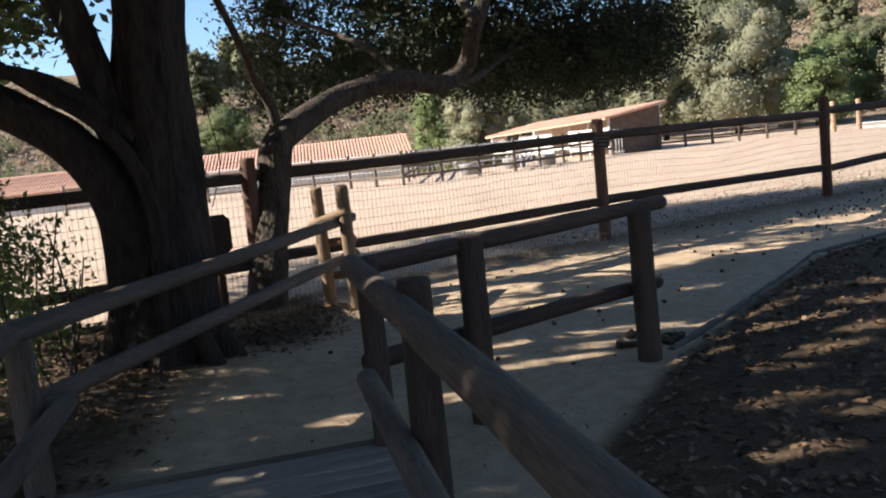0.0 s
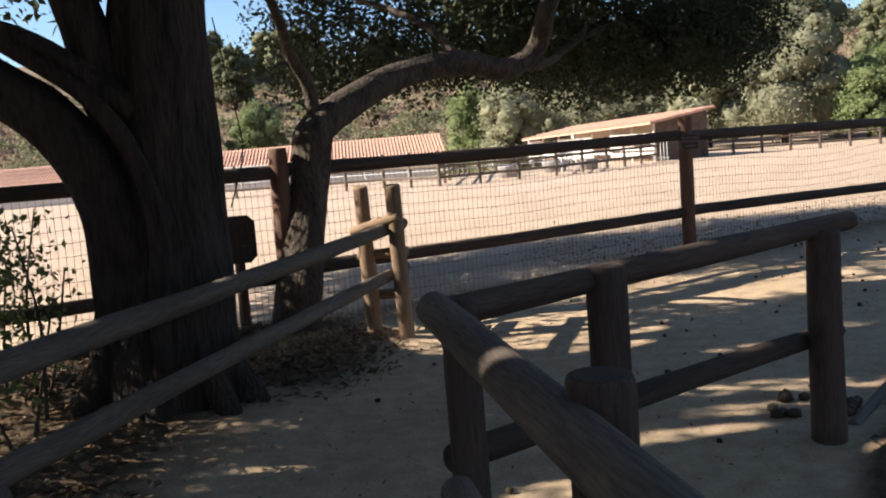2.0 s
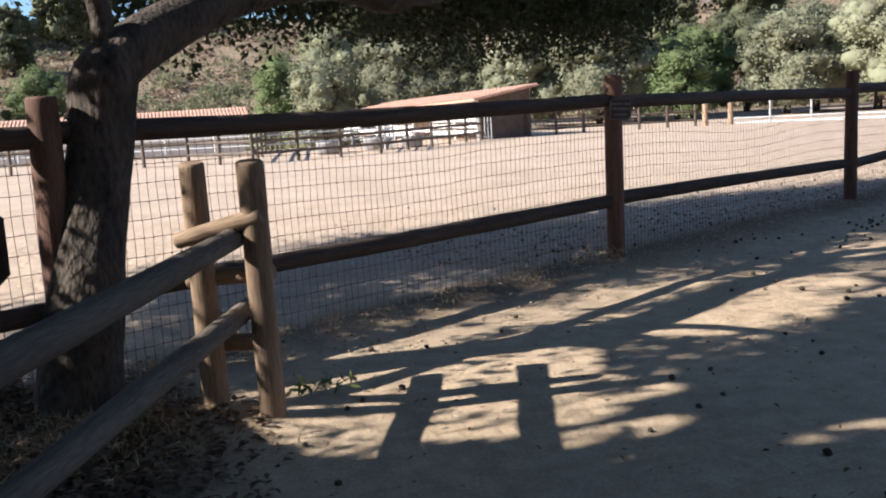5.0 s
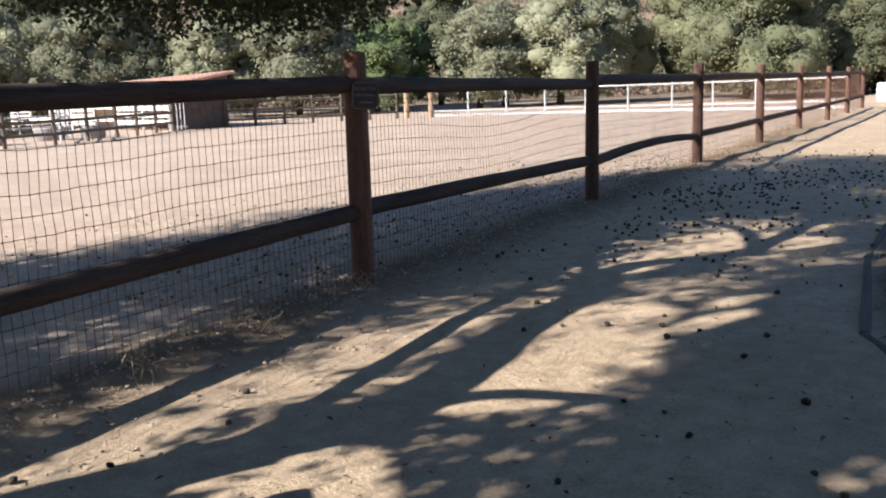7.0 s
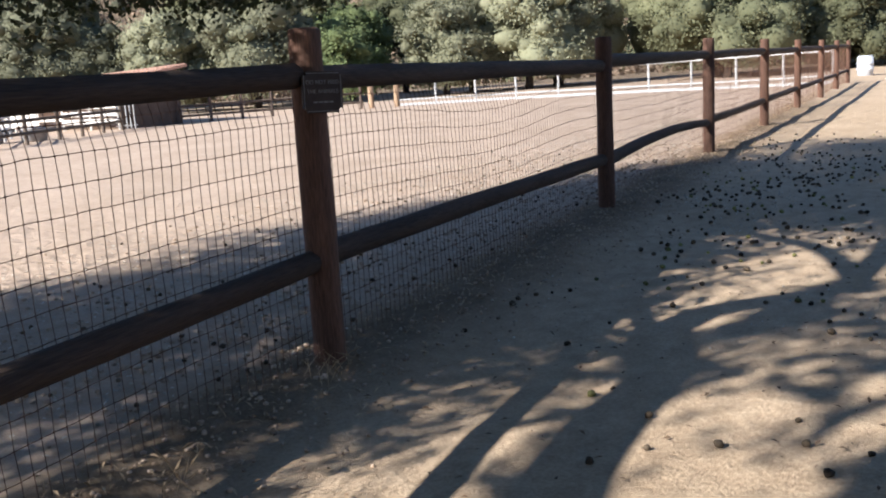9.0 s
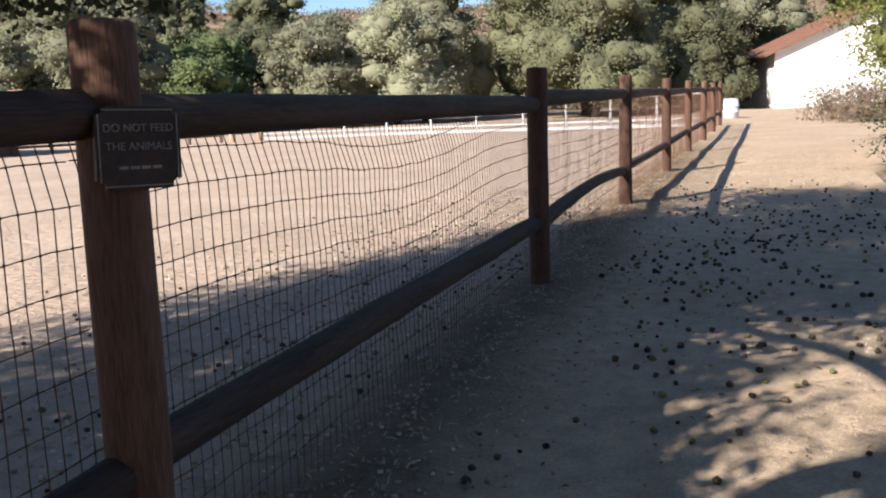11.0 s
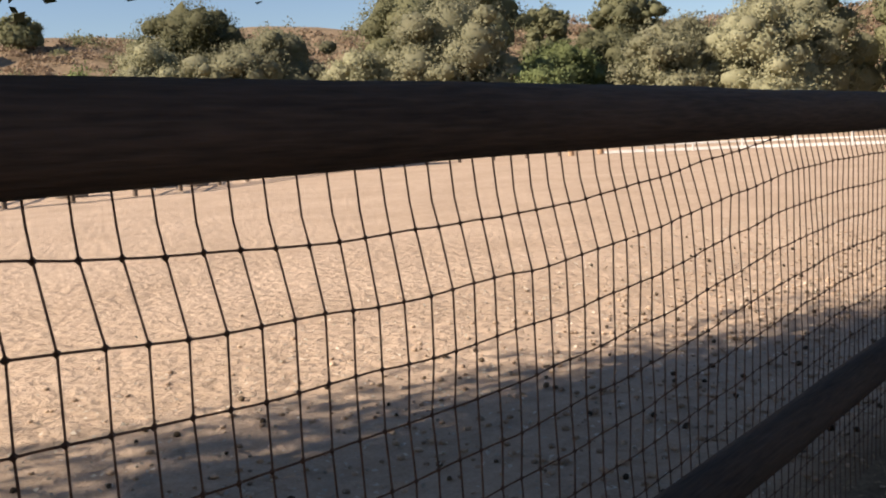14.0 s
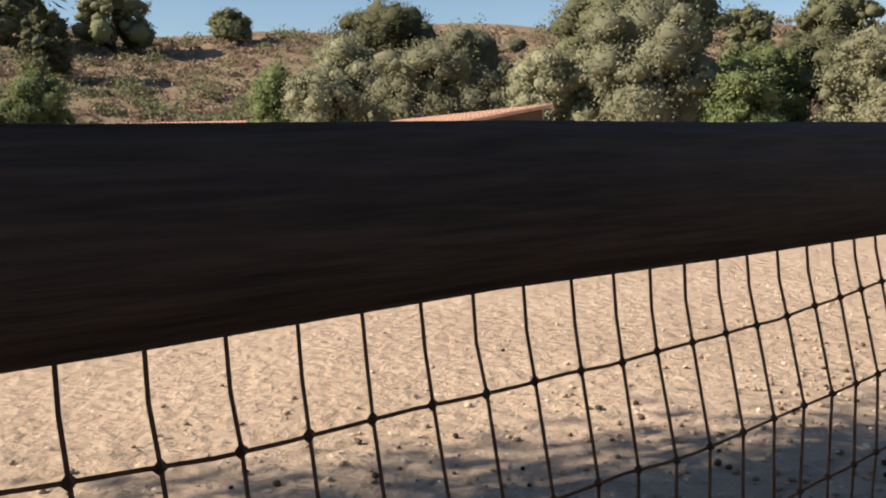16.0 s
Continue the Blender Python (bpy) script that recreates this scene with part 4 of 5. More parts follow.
def far_tree(name, x, y, top, w, mat, seed, label, count=9000, size=0.3, skirt=True, group="oaks round the arena"):
    z0 = gz(x, y)
    h = top - z0
    t = thing(name, (x, y, z0), label, "tree", group)
    g = random.Random(seed)
    fork = (x + g.uniform(-0.3, 0.3), y, z0 + h * 0.3)
    part("trunk", limb_mesh([(x, y, z0 - 0.3), (x + 0.1, y, z0 + h * 0.15), fork], 0.035 * h, 0.025 * h, M_BARK, seed, 10, 0.15, 4), M_BARK, t)
    for k in range(3):
        a = g.uniform(0, 6.28)
        part("limb", limb_mesh([fork, (fork[0] + math.cos(a) * w * 0.14, fork[1] + math.sin(a) * w * 0.14, z0 + h * 0.5), (x + math.cos(a) * w * 0.26, y + math.sin(a) * w * 0.26, z0 + h * 0.72)], 0.02 * h, 0.006 * h, M_BARK, seed + k, 8, 0.15, 4), M_BARK, t)
    lobes = crown_lobes(x, y, z0, h, w, seed, skirt)
    pts, hearts = lobes_points(lobes, count, seed, 0.4, 0.24, 9, True)
    keep = pts[:, 2] > z0 + 0.15
    pts, hearts = pts[keep], hearts[keep] * 0.6 + np.array((x, y, z0 + h * 0.3)) * 0.4
    part("crown", leaves(pts, size, mat, seed + 1, 0.2, 0.6, hearts, lobes, 0.78), mat, t)
    return t


DARKOAK, GREYOAK, GREENOAK = "tall dark green oak behind the arena", "grey-green oak behind the arena, paled for haze", "bright green rounded tree behind the arena"
for k, (x, y, top, w, kind) in enumerate((
        (29.8, 69.0, 12.2, 12.6, 0), (44.2, 70.5, 7.9, 8.7, 0), (46.4, 55.6, 10.8, 10.2, 1), (41.2, 58.6, 7.4, 6.6, 1), (53.6, 47.6, 12.4, 14.5, 0), (72.9, 45.5, 12.3, 11.0, 1), (61.5, 43.2, 6.0, 7.0, 0),
        (20.9, 77.0, 8.9, 10.0, 1), (16.6, 87.1, 12.0, 11.0, 0), (7.4, 73.1, 6.1, 4.4, 2), (-17.2, 92.0, 6.7, 6.0, 3), (12.4, 80.6, 8.4, 7.4, 1), (34.6, 63.4, 6.2, 6.8, 2), (41.4, 53.2, 7.6, 7.6, 1), (36.6, 55.6, 6.6, 6.0, 1),
        (48.4, 43.4, 7.6, 9.0, 0), (56.6, 41.0, 6.6, 7.0, 0), (29.4, 56.6, 4.4, 4.6, 2), (26.0, 60.4, 8.6, 9.0, 1), (9.4, 67.0, 5.2, 5.0, 1), (-10.3, 92.5, 7.0, 6.4, 2), (66.0, 47.5, 9.5, 9.0, 0), (80.0, 38.0, 11.0, 12.0, 0), (15.5, 68.5, 6.6, 7.4, 1), (22.0, 63.0, 6.0, 6.6, 1), (78.0, 55.0, 12.0, 12.0, 1))):
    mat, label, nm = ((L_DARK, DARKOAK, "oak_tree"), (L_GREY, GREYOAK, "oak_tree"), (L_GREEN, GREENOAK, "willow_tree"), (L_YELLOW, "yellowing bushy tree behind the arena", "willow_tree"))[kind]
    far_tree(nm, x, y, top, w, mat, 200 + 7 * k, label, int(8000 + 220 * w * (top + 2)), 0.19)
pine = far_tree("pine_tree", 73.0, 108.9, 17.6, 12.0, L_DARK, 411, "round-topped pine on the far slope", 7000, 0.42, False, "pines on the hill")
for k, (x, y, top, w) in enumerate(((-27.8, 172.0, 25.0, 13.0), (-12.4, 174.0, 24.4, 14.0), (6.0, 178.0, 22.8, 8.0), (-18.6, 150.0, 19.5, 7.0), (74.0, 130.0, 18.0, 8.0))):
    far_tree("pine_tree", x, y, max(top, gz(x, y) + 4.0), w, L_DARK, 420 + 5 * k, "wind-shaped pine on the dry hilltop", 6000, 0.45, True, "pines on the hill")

# ---- hillside brush ----
for nm, mat, n, seed, lab in (("hillside_brush", L_BROWN, 5200, 501, "dry brown brush over the hillside"), ("hillside_shrubs", L_DARK, 1500, 502, "dark green shrubs scattered over the hillside")):
    g = np.random.default_rng(seed)
    ang, rad = g.uniform(-0.75, 1.75, n), g.uniform(88, 175, n)
    cx, cy = 5 + rad * np.sin(ang), 12 + rad * np.cos(ang)
    cz = height(cx, cy)
    if nm == "hillside_shrubs":
        keep = (rad < 135) | (g.random(n) < 0.4)
        cx, cy, cz = cx[keep], cy[keep], cz[keep]
    r = g.uniform(0.7, 1.7, len(cx)) if nm == "hillside_brush" else g.uniform(1.4, 3.4, len(cx))
    per = 40 if nm == "hillside_brush" else 130
    c = np.repeat(np.stack([cx, cy, cz], axis=1), per, axis=0)
    d = g.normal(size=c.shape)
    d /= np.linalg.norm(d, axis=1)[:, None]
    d[:, 2] = np.abs(d[:, 2]) * 0.8
    p = c + d * np.repeat(r, per)[:, None] * g.uniform(0.5, 1.0, len(c))[:, None]
    tagged(part(nm, leaves(p, 0.42, mat, seed + 9, 0.2, 0.7), mat), lab, "brush", kind="stuff")

# ---- tree and bush on the trail's edge ----
edge_tree = thing("willow_tree", (18.8, 15.4, 0), "yellow-green leafy tree overhanging the trail edge", "tree")
part("trunk", limb_mesh([(19.4, 15.0, -0.2), (19.3, 15.2, 1.2), (19.1, 15.6, 2.6)], 0.16, 0.1, M_BARK2, 61, 12, 0.14), M_BARK2, edge_tree)
for k, tip in enumerate(((18.4, 17.6, 4.6), (20.6, 15.0, 5.0), (18.0, 15.6, 4.0))):
    part("limb", limb_mesh([(19.1, 15.6, 2.5), ((19.1 + tip[0]) / 2, (15.6 + tip[1]) / 2, 3.6), tip], 0.08, 0.03, M_BARK2, 62 + k, 8, 0.14), M_BARK2, edge_tree)
lobes = [(18.8, 16.6, 3.2, 1.1, 1.1, 1.2), (18.4, 17.9, 4.5, 1.1, 1.1, 0.8), (20.4, 15.6, 4.6, 2.2, 2.0, 1.6), (19.4, 15.2, 2.6, 1.6, 1.4, 1.4), (18.2, 16.3, 2.0, 0.8, 0.8, 0.8), (18.9, 19.0, 5.2, 1.0, 1.0, 0.7), (20.8, 17.2, 6.0, 2.0, 2.0, 1.2), (21.5, 13.6, 3.8, 2.2, 2.2, 2.2), (19.6, 17.6, 3.9, 1.1, 1.1, 1.0), (18.0, 18.4, 5.6, 1.2, 1.2, 0.8), (20.0, 19.2, 6.4, 1.4, 1.4, 0.9), (19.2, 14.4, 4.2, 1.5, 1.4, 1.2), (18.6, 15.4, 4.0, 1.2, 1.1, 0.9), (20.2, 14.0, 5.4, 1.8, 1.6, 1.2), (18.9, 16.0, 5.0, 1.1, 1.1, 0.8)]
pts, hearts = lobes_points(lobes, 130000, 63, 0.4, 0.12, 12, True)
part("crown", leaves(pts, 0.075, L_YELLOW, 64, 0.3, 0.6, hearts, lobes, 0.55), L_YELLOW, edge_tree)
bush = thing("bush", (16.9, 14.3, 0), "dense dark green bush at the trail edge", "bush")
for k in range(5):
    a = k * 1.3
    part("stem", limb_mesh([(17.4 + 0.2 * math.cos(a), 14.4 + 0.2 * math.sin(a), -0.05), (17.4 + 0.5 * math.cos(a), 14.4 + 0.5 * math.sin(a), 0.8), (17.4 + 0.8 * math.cos(a), 14.4 + 0.8 * math.sin(a), 1.5)], 0.03, 0.01, M_BARK2, 66 + k, 6), M_BARK2, bush)
lobes = [(17.0, 15.6, 0.8, 0.8, 0.7, 0.8), (17.2, 15.3, 1.7, 0.8, 0.7, 0.7), (17.3, 15.2, 0.9, 0.9, 0.8, 0.8), (17.4, 14.5, 1.3, 1.1, 1.0, 1.1), (17.9, 13.8, 1.4, 1.3, 1.2, 1.2), (17.7, 14.7, 2.0, 0.9, 0.8, 0.6), (16.9, 13.9, 0.7, 0.9, 0.9, 0.7), (18.6, 12.9, 1.6, 1.4, 1.2, 1.4), (18.2, 14.2, 2.4, 1.1, 1.0, 0.9), (18.4, 13.2, 2.9, 1.2, 1.1, 0.9), (17.2, 13.2, 1.0, 1.0, 1.0, 0.9)]
pts, hearts = lobes_points(lobes, 56000, 67, 0.4, 0.1, 10, True)
part("foliage", leaves(pts, 0.065, L_OAK, 68, 0.3, 0.55, hearts, lobes, 0.75), L_OAK, bush)
dry = thing("dry_bush", (40.0, 26.0, 0), "dry brown brush in front of the white house", "bush")
pts = lobes_points([(39.5, 25.6, 0.5, 2.0, 1.4, 0.9), (42.0, 25.0, 0.6, 2.2, 1.6, 1.1), (44.5, 24.0, 0.7, 2.2, 1.6, 1.4), (36.5, 23.5, 0.4, 1.8, 1.2, 0.6)], 9000, 69, 0.8, 0.2, 10)
part("brushwood", leaves(pts, 0.24, L_BROWN, 70, 0.0, 0.14), L_BROWN, dry)
part("foliage", leaves(pts[::5], 0.14, L_BROWN, 71, 0.0, 0.6), L_BROWN, dry)


# ---- buildings ----
def tile_roof(parent, a, b, c, d, pitch=0.3, r=0.14, label="terracotta clay tiles", mat=M_TILE):
    """A roof plane from eave a-b up to ridge d-c, with a slab and rows of half-round tiles."""
    a, b, c, d = (Vector(v) for v in (a, b, c, d))
    up = (b - a).cross(d - a).normalized()
    up = up if up.z > 0 else -up
    bm = bmesh.new()
    vs = [bm.verts.new(v + up * o) for o in (0, -0.1) for v in (a, b, c, d)]
    for f in ((0, 1, 2, 3), (7, 6, 5, 4), (0, 4, 5, 1), (1, 5, 6, 2), (2, 6, 7, 3), (3, 7, 4, 0)):
        bm.faces.new([vs[i] for i in f])
    part("roof", bm, mat, parent, label)
    V, F = [], []
    n = int((b - a).length / pitch)
    rows = max(2, int((d - a).length / 0.8))
    along = (b - a).normalized()
    for i in range(n):
        s = (i + 0.5) / n
        lo, hi = a.lerp(b, s), d.lerp(c, s)
        for j in range(rows):
            p, q = lo.lerp(hi, j / rows), lo.lerp(hi, min(1, (j + 1.05) / rows))
            o = len(V)
            for m, base in ((p, 0.035), (q, 0.0)):
                for k in range(5):
                    t = math.pi * k / 4
                    V.append(tuple(m + up * (base + 0.4 * r * math.sin(t)) + along * r * math.cos(t)))
            F += [(o + k, o + k + 1, o + 6 + k, o + 5 + k) for k in range(4)]
            F.append((o, o + 1, o + 2, o + 3))
    me = bpy.data.meshes.new("tiles")
    me.from_pydata(V, [], F)
    tiles = part("roof_tiles", me, mat, parent, label)
    tiles["kind"] = "stuff"


def wall_part(name, a, b, z0, z1, thick, mat, parent, z1b=None, label=""):
    a, b = Vector((*a, 0)), Vector((*b, 0))
    d = (b - a).normalized()
    n = Vector((-d.y, d.x, 0)) * thick / 2
    z1b = z1 if z1b is None else z1b
    bm = bmesh.new()
    vs = [bm.verts.new((p.x, p.y, z)) for p, zs in ((a + n, (z0, z1)), (b + n, (z0, z1b)), (b - n, (z0, z1b)), (a - n, (z0, z1))) for z in zs]
    for f in ((0, 2, 3, 1), (2, 4, 5, 3), (4, 6, 7, 5), (6, 0, 1, 7), (1, 3, 5, 7), (0, 6, 4, 2)):
        bm.faces.new([vs[i] for i in f])
    bmesh.ops.recalc_face_normals(bm, faces=bm.faces)
    return part(name, bm, mat, parent, label)


stable = thing("stable", (12, 52, 0), "low open stable with white boards and a clay tile roof", "stable")
SR, SL = Vector((12.75, 46.1, 0)), Vector((9.4, 60.0, 0))
SN = Vector((0.964, 0.268, 0))
tile_roof(stable, SR - SN * 0.5 + Vector((0.1, -0.5, 1.86)), SL - SN * 0.5 + Vector((0, 0, 1.5)), SL + SN * 3.4 + Vector((0, 0, 2.1)), SR + SN * 3.2 + Vector((0.1, -0.5, 2.42)), 0.34, 0.1)
wall_part("back_wall", (SR + SN * 3).xy, (SL + SN * 3).xy, 0, 2.2, 0.1, M_PALEBOARD, stable, 1.9, "whitewashed back wall")
wall_part("end_wall", SR.xy, (SR + SN * 3).xy, 0, 1.9, 0.1, M_DARKBOARD, stable, 2.25, "dark end wall")
for k in range(8):
    p = SR.lerp(SL, k / 7)
    log_part("post", (p.x, p.y, -0.05), (p.x, p.y, 1.84 - 0.36 * k / 7), 0.06, 0.06, M_PALEBOARD, stable, 300 + k)
for k in range(7):
    p, q = SR.lerp(SL, k / 7), SR.lerp(SL, (k + 1) / 7)
    for z in (0.25, 0.55, 0.85, 1.15) if k % 3 != 2 else (0.4, 0.95):
        wall_part("board", (p - SN * 0.08).xy, (q - SN * 0.08).xy, z, z + 0.2, 0.03, M_PALEBOARD, stable)
gate = thing("stall_gate", (12.9, 46.4, 0), "pale metal stall gate leaning at the stable end", "gate")
for k in range(5):
    part("bar", log_mesh(1.25, 0.025, 0.025, M_PIPE, k, 8, 0.0, 0.0), M_PIPE, gate, m=pose(12.6 + 0.14 * k, 45.75 - 0.05 * k, 0.02, 0, 0, 0))
for z in (0.15, 1.2):
    log_part("crossbar", (12.5, 45.78, z), (13.26, 45.52, z), 0.025, 0.025, M_PIPE, gate, 5, rough=0.0)

barn = thing("barn", (-10, 78, gz(-10, 78)), "long low barn under a clay tile roof", "barn")
zb = gz(-8, 76)
tile_roof(barn, (5.6, 73.6, 1.05), (-34.0, 73.2, 0.75), (-34.0, 78.0, 2.2), (5.6, 78.0, 2.52), 0.26, 0.065)
tile_roof(barn, (5.6, 82.4, 1.05), (-34.0, 82.8, 0.75), (-34.0, 78.0, 2.2), (5.6, 78.0, 2.52), 0.6, 0.08)
wall_part("front_wall", (5.0, 74.4), (-33.5, 74.0), zb - 0.3, 1.1, 0.2, M_PALEBOARD, barn, 0.8)
wall_part("end_wall", (5.0, 74.4), (5.0, 81.6), zb - 0.3, 1.1, 0.2, M_PALEBOARD, barn)

house = thing("house", (60, 34, 0), "white plastered house with a clay tile roof at the trail's end", "house")
HO, HR, HB = Vector((58.2, 36.75, 0)), Vector((0.6, -0.8, 0)), Vector((0.8, 0.6, 0))
bm = bmesh.new()
ring = [HO, HO + HR * 14, HO + HR * 14 + Vector((0, 0, 3.5)), HO + HR * 7 + Vector((0, 0, 6.5)), HO + Vector((0, 0, 3.5))]
f1 = [bm.verts.new(v - Vector((0, 0, 0.2)) if v.z == 0 else v) for v in ring]
f2 = [bm.verts.new(v + HB * 12 - (Vector((0, 0, 0.2)) if v.z == 0 else Vector())) for v in ring]
bm.faces.new(f1)
bm.faces.new(f2[::-1])
for i in range(5):
    bm.faces.new((f1[i], f2[i], f2[(i + 1) % 5], f1[(i + 1) % 5]))
bmesh.ops.recalc_face_normals(bm, faces=bm.faces)
part("wall", bm, M_WHITE, house, "sunlit white plaster wall")
for s in (-1, 1):
    e0 = HO + HR * (7 + s * 7.7) - HB * 0.5 + Vector((0, 0, 3.27))
    r0 = HO + HR * 7 - HB * 0.5 + Vector((0, 0, 6.57))
    tile_roof(house, e0, e0 + HB * 13, r0 + HB * 13, r0, 0.34, 0.1, "rust-brown clay tiles darkened for the shaded gable", M_TILE_SHADED)
log_part("ridge_beam", tuple(HO + HR * 7 - HB * 0.6 + Vector((0, 0, 6.33))), tuple(HO + HR * 7 + HB * 0.5 + Vector((0, 0, 6.33))), 0.09, 0.09, M_DARKBOARD, house, 7)

barrel = thing("barrel", (41.7, 31.3, 0), "pale ribbed plastic barrel standing at the end of the fence", "barrel")
bz = np.array([0, 0.02, 0.28, 0.3, 0.33, 0.35, 0.55, 0.57, 0.6, 0.62, 0.86, 0.89])
br = np.array([0.3, 0.33, 0.35, 0.37, 0.37, 0.35, 0.35, 0.37, 0.37, 0.35, 0.33, 0.3])
part("body", ring_mesh("barrel", np.stack([0 * bz, 0 * bz, bz], axis=1), br, M_BARREL, 24, 0.0), M_BARREL, barrel, m=pose(41.7, 31.3, gz(41.7, 31.3)))
part("lid", ring_mesh("lid", np.array([(0, 0, 0.885), (0, 0, 0.9), (0, 0, 0.92)]), [0.31, 0.31, 0.29], M_BARREL, 24, 0.0), M_BARREL, barrel, m=pose(41.7, 31.3, gz(41.7, 31.3)))


# ---- far fences and pens ----
def line_fence(name, pts, zs, gap, r, mat, label, top, rail_r, seed, board=False):
    t = thing(name, (*pts[0], 0), label, "fence")
    k = 0
    for (x0, y0), (x1, y1) in zip(pts, pts[1:]):
        ln = math.hypot(x1 - x0, y1 - y0)
        n = max(1, round(ln / gap))
        for i in range(n + 1):
            if i == 0 and k:
                continue
            x, y = x0 + (x1 - x0) * i / n, y0 + (y1 - y0) * i / n
            log_part("post", (x, y, gz(x, y) - 0.1), (x, y, gz(x, y) + top), r, r * 0.95, mat, t, seed + k, bend=0.004)
            k += 1
        for z in zs:
            log_part("rail", (x0, y0, gz(x0, y0) + z), (x1, y1, gz(x1, y1) + z), rail_r, rail_r, mat, t, seed + k, bend=0.004)
            k += 1
        if board:
            wall_part("kickboard", (x0, y0), (x1, y1), 0.02, 0.13, 0.05, M_PIPE, t)
    return t


line_fence("pen_fence", [(-13.0, 44.5), (-6.4, 41.6), (-0.4, 39.6), (1.6, 37.4), (6.4, 39.0), (9.2, 41.8), (12.6, 45.4)], (0.35, 0.75, 1.15), 1.7, 0.065, M_GREYWOOD, "weathered wooden rail fence of the horse pens", 1.35, 0.055, 330)
line_fence("pen_fence", [(-13.0, 50.5), (-3.0, 48.0), (3.0, 45.6), (8.8, 46.5)], (0.4, 0.8, 1.2), 2.2, 0.045, M_PIPE, "pale pipe fence dividing the horse pens", 1.3, 0.035, 370)
line_fence("pen_fence", [(1.6, 37.4), (3.0, 45.6), (4.5, 52.0)], (0.4, 0.8, 1.15), 2.4, 0.06, M_GREYWOOD, "weathered wooden rail fence of the horse pens", 1.3, 0.045, 390)
line_fence("pen_fence", [(6.4, 39.0), (8.8, 46.5)], (0.4, 0.8, 1.15), 2.4, 0.05, M_PIPE, "pale pipe fence dividing the horse pens", 1.25, 0.035, 400)
line_fence("arena_end_fence", [(24.9, 44.4), (28.6, 40.4), (31.4, 35.2), (33.9, 28.4)], (0.28, 1.2), 1.9, 0.05, M_PIPE, "pale pipe fence with a base board at the arena end", 1.3, 0.04, 410, True)
line_fence("dark_fence", [(15.4, 46.6), (19.5, 46.2), (23.6, 45.4)], (0.3, 0.7, 1.1), 1.6, 0.07, M_DARKBOARD, "dark wooden corral fence in tree shade", 1.25, 0.05, 430)
for k, (x, y) in enumerate(((23.9, 45.0), (24.9, 44.4))):
    g = thing("gate_post", (x, y, 0), "stout pale wooden gate post at the arena end", "post", "arena gate posts")
    log_part("shaft", (x, y, -0.1), (x, y, 1.5), 0.13, 0.12, M_PALEWOOD, g, 440 + k)
for k, (x, y, r) in enumerate(((4.9, 41.2, 0.5), (8.6, 42.6, 0.45), (7.2, 43.0, 0.55))):
    tub = thing("feed_tub", (x, y, 0), "grey round feed tub on the pen ground", "tub", "feed tubs")
    tz = np.array([0, 0.03, 0.4, 0.45, 0.45, 0.1, 0.08])
    part("body", ring_mesh("tub", np.stack([0 * tz, 0 * tz, tz + np.linspace(0, 0.0, 7)], axis=1) + np.array([(0, 0, 0.0001 * i) for i in range(7)]), np.array([0.85, 0.92, 1.0, 1.05, 0.96, 0.88, 0.8]) * r, M_TUB, 18, 0.0), M_TUB, tub, m=pose(x, y, gz(x, y)))

# ---- trail edging ----
edging = thing("trail_edging", (5, 10.8, 0), "half-buried weathered timber edging along the trail", "edging")
for k, (a, b) in enumerate(zip(EDGING[1:-2], EDGING[2:-1])):
    log_part("timber", (*a, gz(*a) - 0.012), (*b, gz(*b) - 0.012), 0.034, 0.03, M_GREYWOOD, edging, 450 + k, bend=0.02)


# ---- ground clutter ----
def scatter_flat(n, seed, test, box, size, mat, name, label, category, lift=0.006, ratio=0.5, upright=0.0):
    """Many small flat blades lying on the ground where test allows."""
    g = np.random.default_rng(seed)
    x, y = g.uniform(box[0], box[1], n * 6), g.uniform(box[2], box[3], n * 6)
    keep = g.random(n * 6) < test(x, y)
    x, y = x[keep][:n], y[keep][:n]
    n = len(x)
    z = height(x, y) + lift + g.random(n) * 0.015
    c = np.stack([x, y, z], axis=1)
    a = g.uniform(0, 6.283, n)
    tilt = g.normal(0, 0.25 + upright, n)
    d = np.stack([np.cos(a) * np.cos(tilt), np.sin(a) * np.cos(tilt), np.abs(np.sin(tilt))], axis=1)
    s = np.stack([-np.sin(a), np.cos(a), g.normal(0, 0.3, n)], axis=1)
    ln = (size * g.uniform(0.5, 1.5, n))[:, None]
    lift_v = np.array([0, 0, 1.0]) * ln * 0.12
    v = np.stack([c - d * ln * (0.5 if not upright else 0.0), c + s * ln * ratio * 0.5 + lift_v, c + d * ln * (0.5 if not upright else 1.0), c - s * ln * ratio * 0.5 + lift_v], axis=1).reshape(-1, 3)
    tagged(part(name, mesh_np(name, v, np.arange(4 * n).reshape(-1, 4), mat), mat), label, category, kind="stuff")


scatter_flat(26000, 601, lambda x, y: np.exp(-((past_fence(x, y) + 0.12) / 0.3) ** 2), (-2.5, 22, 9.5, 24), 0.045, M_STRAW, "straw_litter", "dry straw and chaff along the foot of the fence", "straw", ratio=0.16)
scatter_flat(4500, 602, lambda x, y: np.exp(-((past_fence(x, y) + 0.02) / 0.16) ** 2), (-2.5, 22, 9.5, 24), 0.07, M_STRAW, "dry_grass", "thin dry grass under the fence wire", "grass", ratio=0.06, upright=0.9)
scatter_flat(30000, 603, lambda x, y: step(0.0, 0.5, edge_side(x, y)), (-0.4, 13, 3.0, 14), 0.055, M_LITTER, "leaf_litter", "brown dead leaves covering the bank", "leaf litter", ratio=0.5)
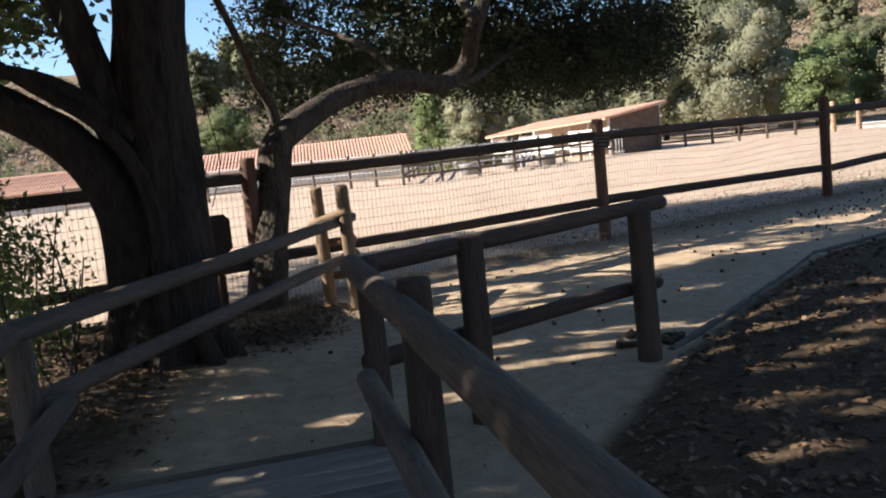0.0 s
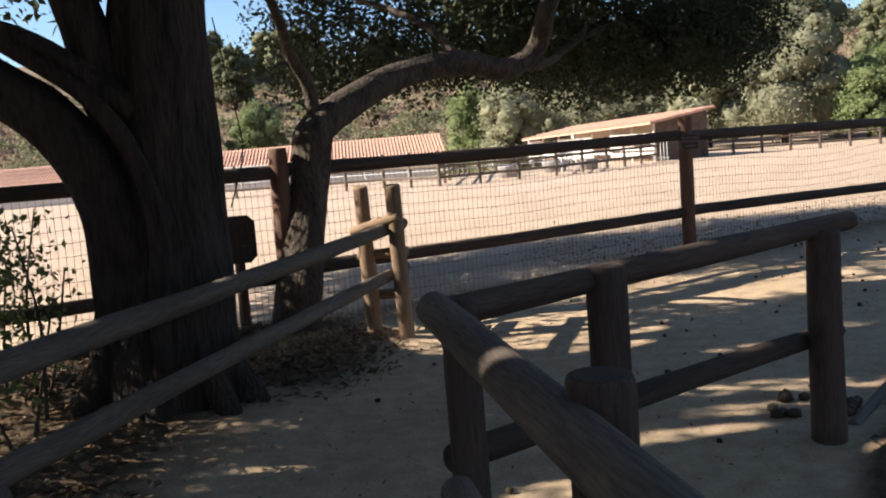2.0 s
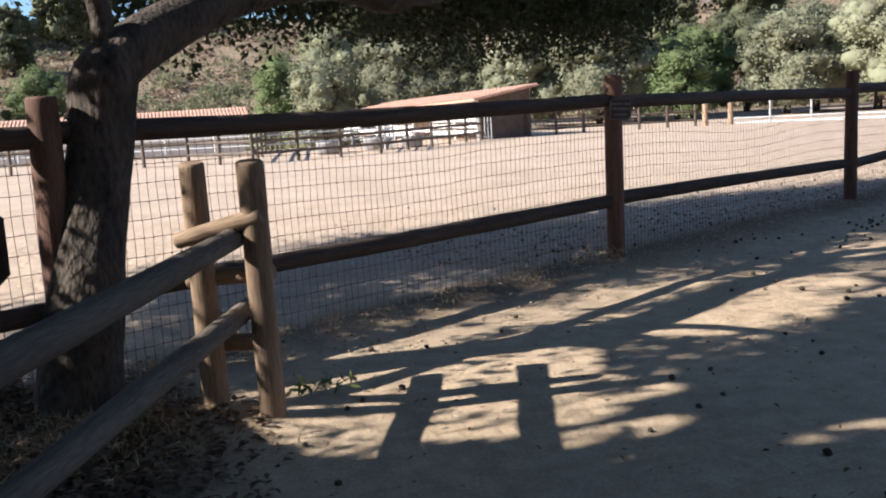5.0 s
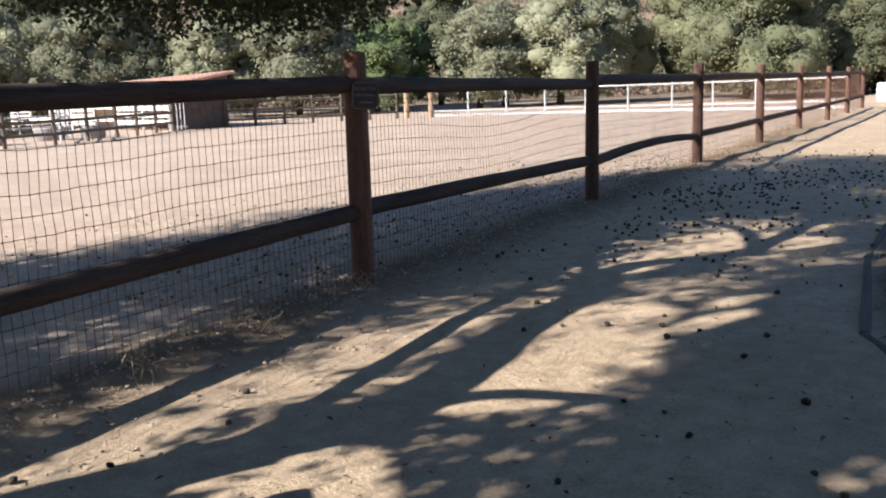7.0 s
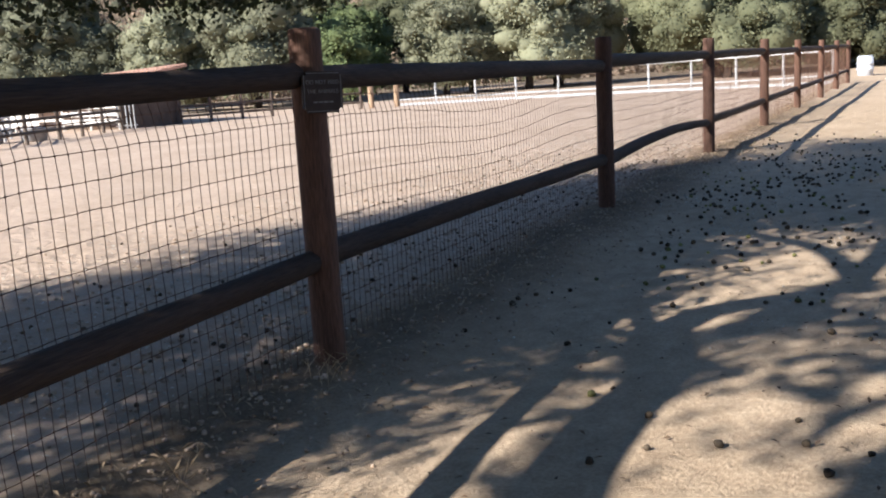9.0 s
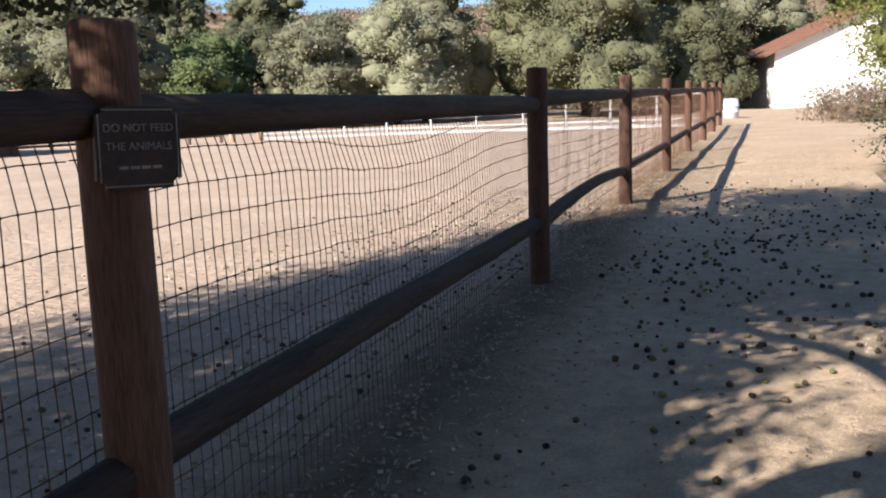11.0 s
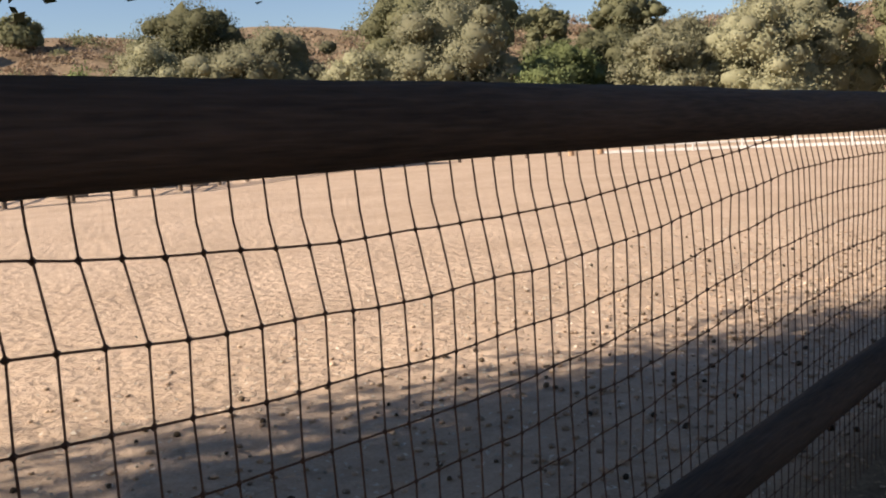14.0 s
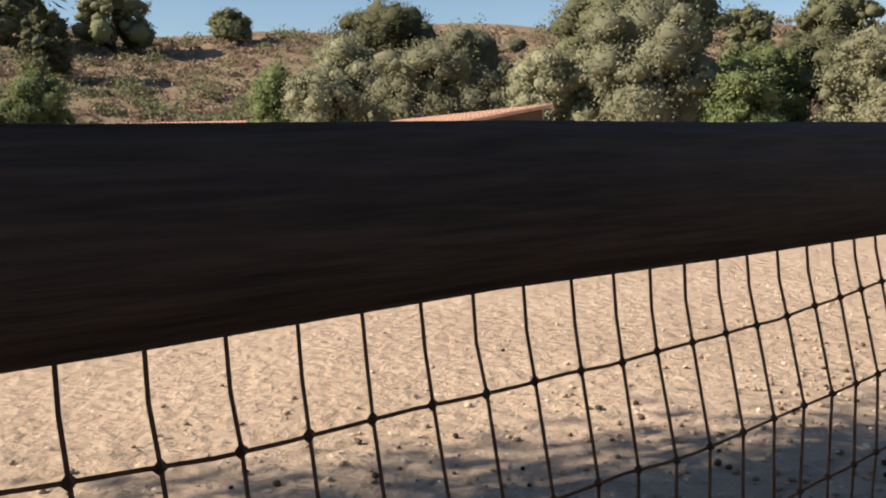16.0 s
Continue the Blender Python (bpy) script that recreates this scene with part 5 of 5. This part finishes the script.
scatter_flat(6000, 604, lambda x, y: step(1.35, 0.6, np.hypot(x + 2.5, (y - 9.6) * 0.75)), (-4.6, -1.1, 7.5, 11.8), 0.055, M_LITTER, "leaf_litter", "brown dead leaves round the oak roots", "leaf litter", ratio=0.5)
scatter_flat(4200, 605, lambda x, y: np.exp(-((x + 2.1) / 0.5) ** 2 - ((y - 9.9) / 0.45) ** 2), (-3.6, -1.15, 8.8, 11.2), 0.07, M_STRAW, "straw_litter", "pale straw heaped at the stile posts", "straw", ratio=0.07, upright=0.25)
scatter_flat(9000, 606, lambda x, y: step(-2.4, -3.0, x) * step(10.5, 9.8, y), (-6.5, -2.4, 3.0, 10.5), 0.06, M_LITTER, "leaf_litter", "brown dead leaves under the shrub", "leaf litter", ratio=0.5)
scatter_flat(2600, 607, lambda x, y: 0.5 * step(0.05, 0.25, -edge_side(x, y)) * step(0.2, 0.6, -past_fence(x, y)), (-2.5, 20, 5.0, 20), 0.028, M_LITTER, "leaf_litter", "scattered leaf bits on the trail sand", "leaf litter", ratio=0.45)
scatter_flat(8000, 608, lambda x, y: 0.6 * step(0.3, 0.6, past_fence(x, y)) * step(5.5, 3.0, past_fence(x, y)), (-3, 14, 11, 22), 0.024, M_STONE, "arena_chips", "pale wood chips and pebbles in the arena sand", "pebbles", ratio=0.7)


def lumps(n, seed, place, r_lo, r_hi, mat, name, label, category, squash=0.85):
    g = np.random.default_rng(seed)
    t = bmesh.new()
    bmesh.ops.create_icosphere(t, subdivisions=1, radius=1)
    base = np.array([tuple(v.co) for v in t.verts])
    t.verts.index_update()
    tri = np.array([[v.index for v in f.verts] for f in t.faces])
    t.free()
    x, y = place(g, n)
    n = len(x)
    r = g.uniform(r_lo, r_hi, n)
    z = height(x, y) + r * squash * 0.75
    c = np.stack([x, y, z], axis=1)
    v = (base[None] * (1 + g.normal(0, 0.13, (n, len(base), 1))) * r[:, None, None] * np.array([1, 1, squash]) + c[:, None]).reshape(-1, 3)
    f = (tri[None] + (np.arange(n) * len(base))[:, None, None]).reshape(-1, 3)
    tagged(part(name, mesh_np(name, v, f, mat), mat), label, category, kind="stuff")


def on_trail(g, n):
    """Spread over the trail in loose drifts, thickest along its middle under the crown."""
    a, b = int(n * 0.6), n - int(n * 0.6)
    cu, cv = g.normal(5.8, 2.3, 34), g.normal(-1.6, 0.75, 34)
    pick = g.integers(0, 34, a)
    u = np.concatenate([cu[pick] + g.normal(0, 0.34, a), g.uniform(0.5, 13.5, b)])
    v = np.concatenate([cv[pick] + g.normal(0, 0.2, a), g.uniform(-3.6, -0.35, b)])
    x, y = F0[0] + FD[0] * u + FN[0] * v, F0[1] + FD[1] * u + FN[1] * v
    keep = (v < -0.3) & (v > -4.2) & (u > -2)
    return x[keep], y[keep]


def in_arena(g, n):
    u, v = g.uniform(-1, 12, n), np.abs(g.normal(0.3, 1.5, n)) + 0.25
    return F0[0] + FD[0] * u + FN[0] * v, F0[1] + FD[1] * u + FN[1] * v


def on_near_path(g, n):
    x, y = g.uniform(-1.6, 3.5, n), g.uniform(6.3, 11.5, n)
    keep = (past_fence(x, y) < -0.5) & (edge_side(x, y) < -0.1)
    return x[keep], y[keep]


lumps(440, 611, on_trail, 0.012, 0.024, M_NUT, "seed_husks", "dark fallen seed husks strewn over the trail", "seed husks")
lumps(280, 612, in_arena, 0.01, 0.02, M_NUT, "seed_husks", "dark fallen seed husks in the arena sand", "seed husks")
lumps(60, 613, on_near_path, 0.012, 0.024, M_NUT, "seed_husks", "dark fallen seed husks near the railing", "seed husks")
lumps(90, 617, on_trail, 0.013, 0.022, M_FRESH, "fallen_fruit", "yellow-green fallen husks among the dark ones", "seed husks")
lumps(900, 614, on_trail, 0.003, 0.009, M_STONE, "pebbles", "small pale pebbles in the trail sand", "pebbles")
lumps(900, 615, in_arena, 0.004, 0.011, M_STONE, "pebbles", "small pale pebbles in the arena sand", "pebbles")


def along_fence(g, n):
    u, v = g.uniform(-5, 14, n), g.normal(-0.12, 0.28, n)
    return F0[0] + FD[0] * u + FN[0] * v, F0[1] + FD[1] * u + FN[1] * v


lumps(2600, 618, along_fence, 0.004, 0.014, M_CLOD, "clods", "small earth clods and chips heaped along the fence foot", "clods", 0.7)
lumps(2600, 619, in_arena, 0.006, 0.022, M_CLOD, "clods", "hoof-broken sand clods in the arena", "clods", 0.6)


def at_dung(g, n):
    return 0.75 + g.normal(0, 0.13, n), 7.05 + g.normal(0, 0.1, n)


lumps(16, 616, at_dung, 0.03, 0.05, M_NUT, "horse_droppings", "dark dry droppings beside the railing post", "droppings", 0.8)

sprig = thing("green_weed", (-1.0, 10.08, 0), "small bright green weed at the stile foot", "weed")
g = np.random.default_rng(640)
c = np.stack([-1.0 + g.normal(0, 0.08, 46), 10.08 + g.normal(0, 0.04, 46), gz(-1.0, 10.08) + 0.025 + g.random(46) * 0.04], axis=1)
part("leaf_tuft", leaves(c, 0.07, L_NEAR, 641, 0.5, 0.25), L_NEAR, sprig)
for k, (x, y) in enumerate(((1.0, 11.95), (0.2, 11.6), (-0.7, 11.2), (2.0, 12.55))):
    tuft = thing("dry_grass_tuft", (x, y, gz(x, y)), "thin dry grass tuft at the fence foot", "grass", "fence tufts")
    c = np.stack([x + g.normal(0, 0.05, 26), y + g.normal(0, 0.05, 26), gz(x, y) + 0.05 + g.random(26) * 0.1], axis=1)
    part("leaf_tuft", leaves(c, 0.16, M_STRAW, 650 + k, 0.0, 0.035), M_STRAW, tuft)
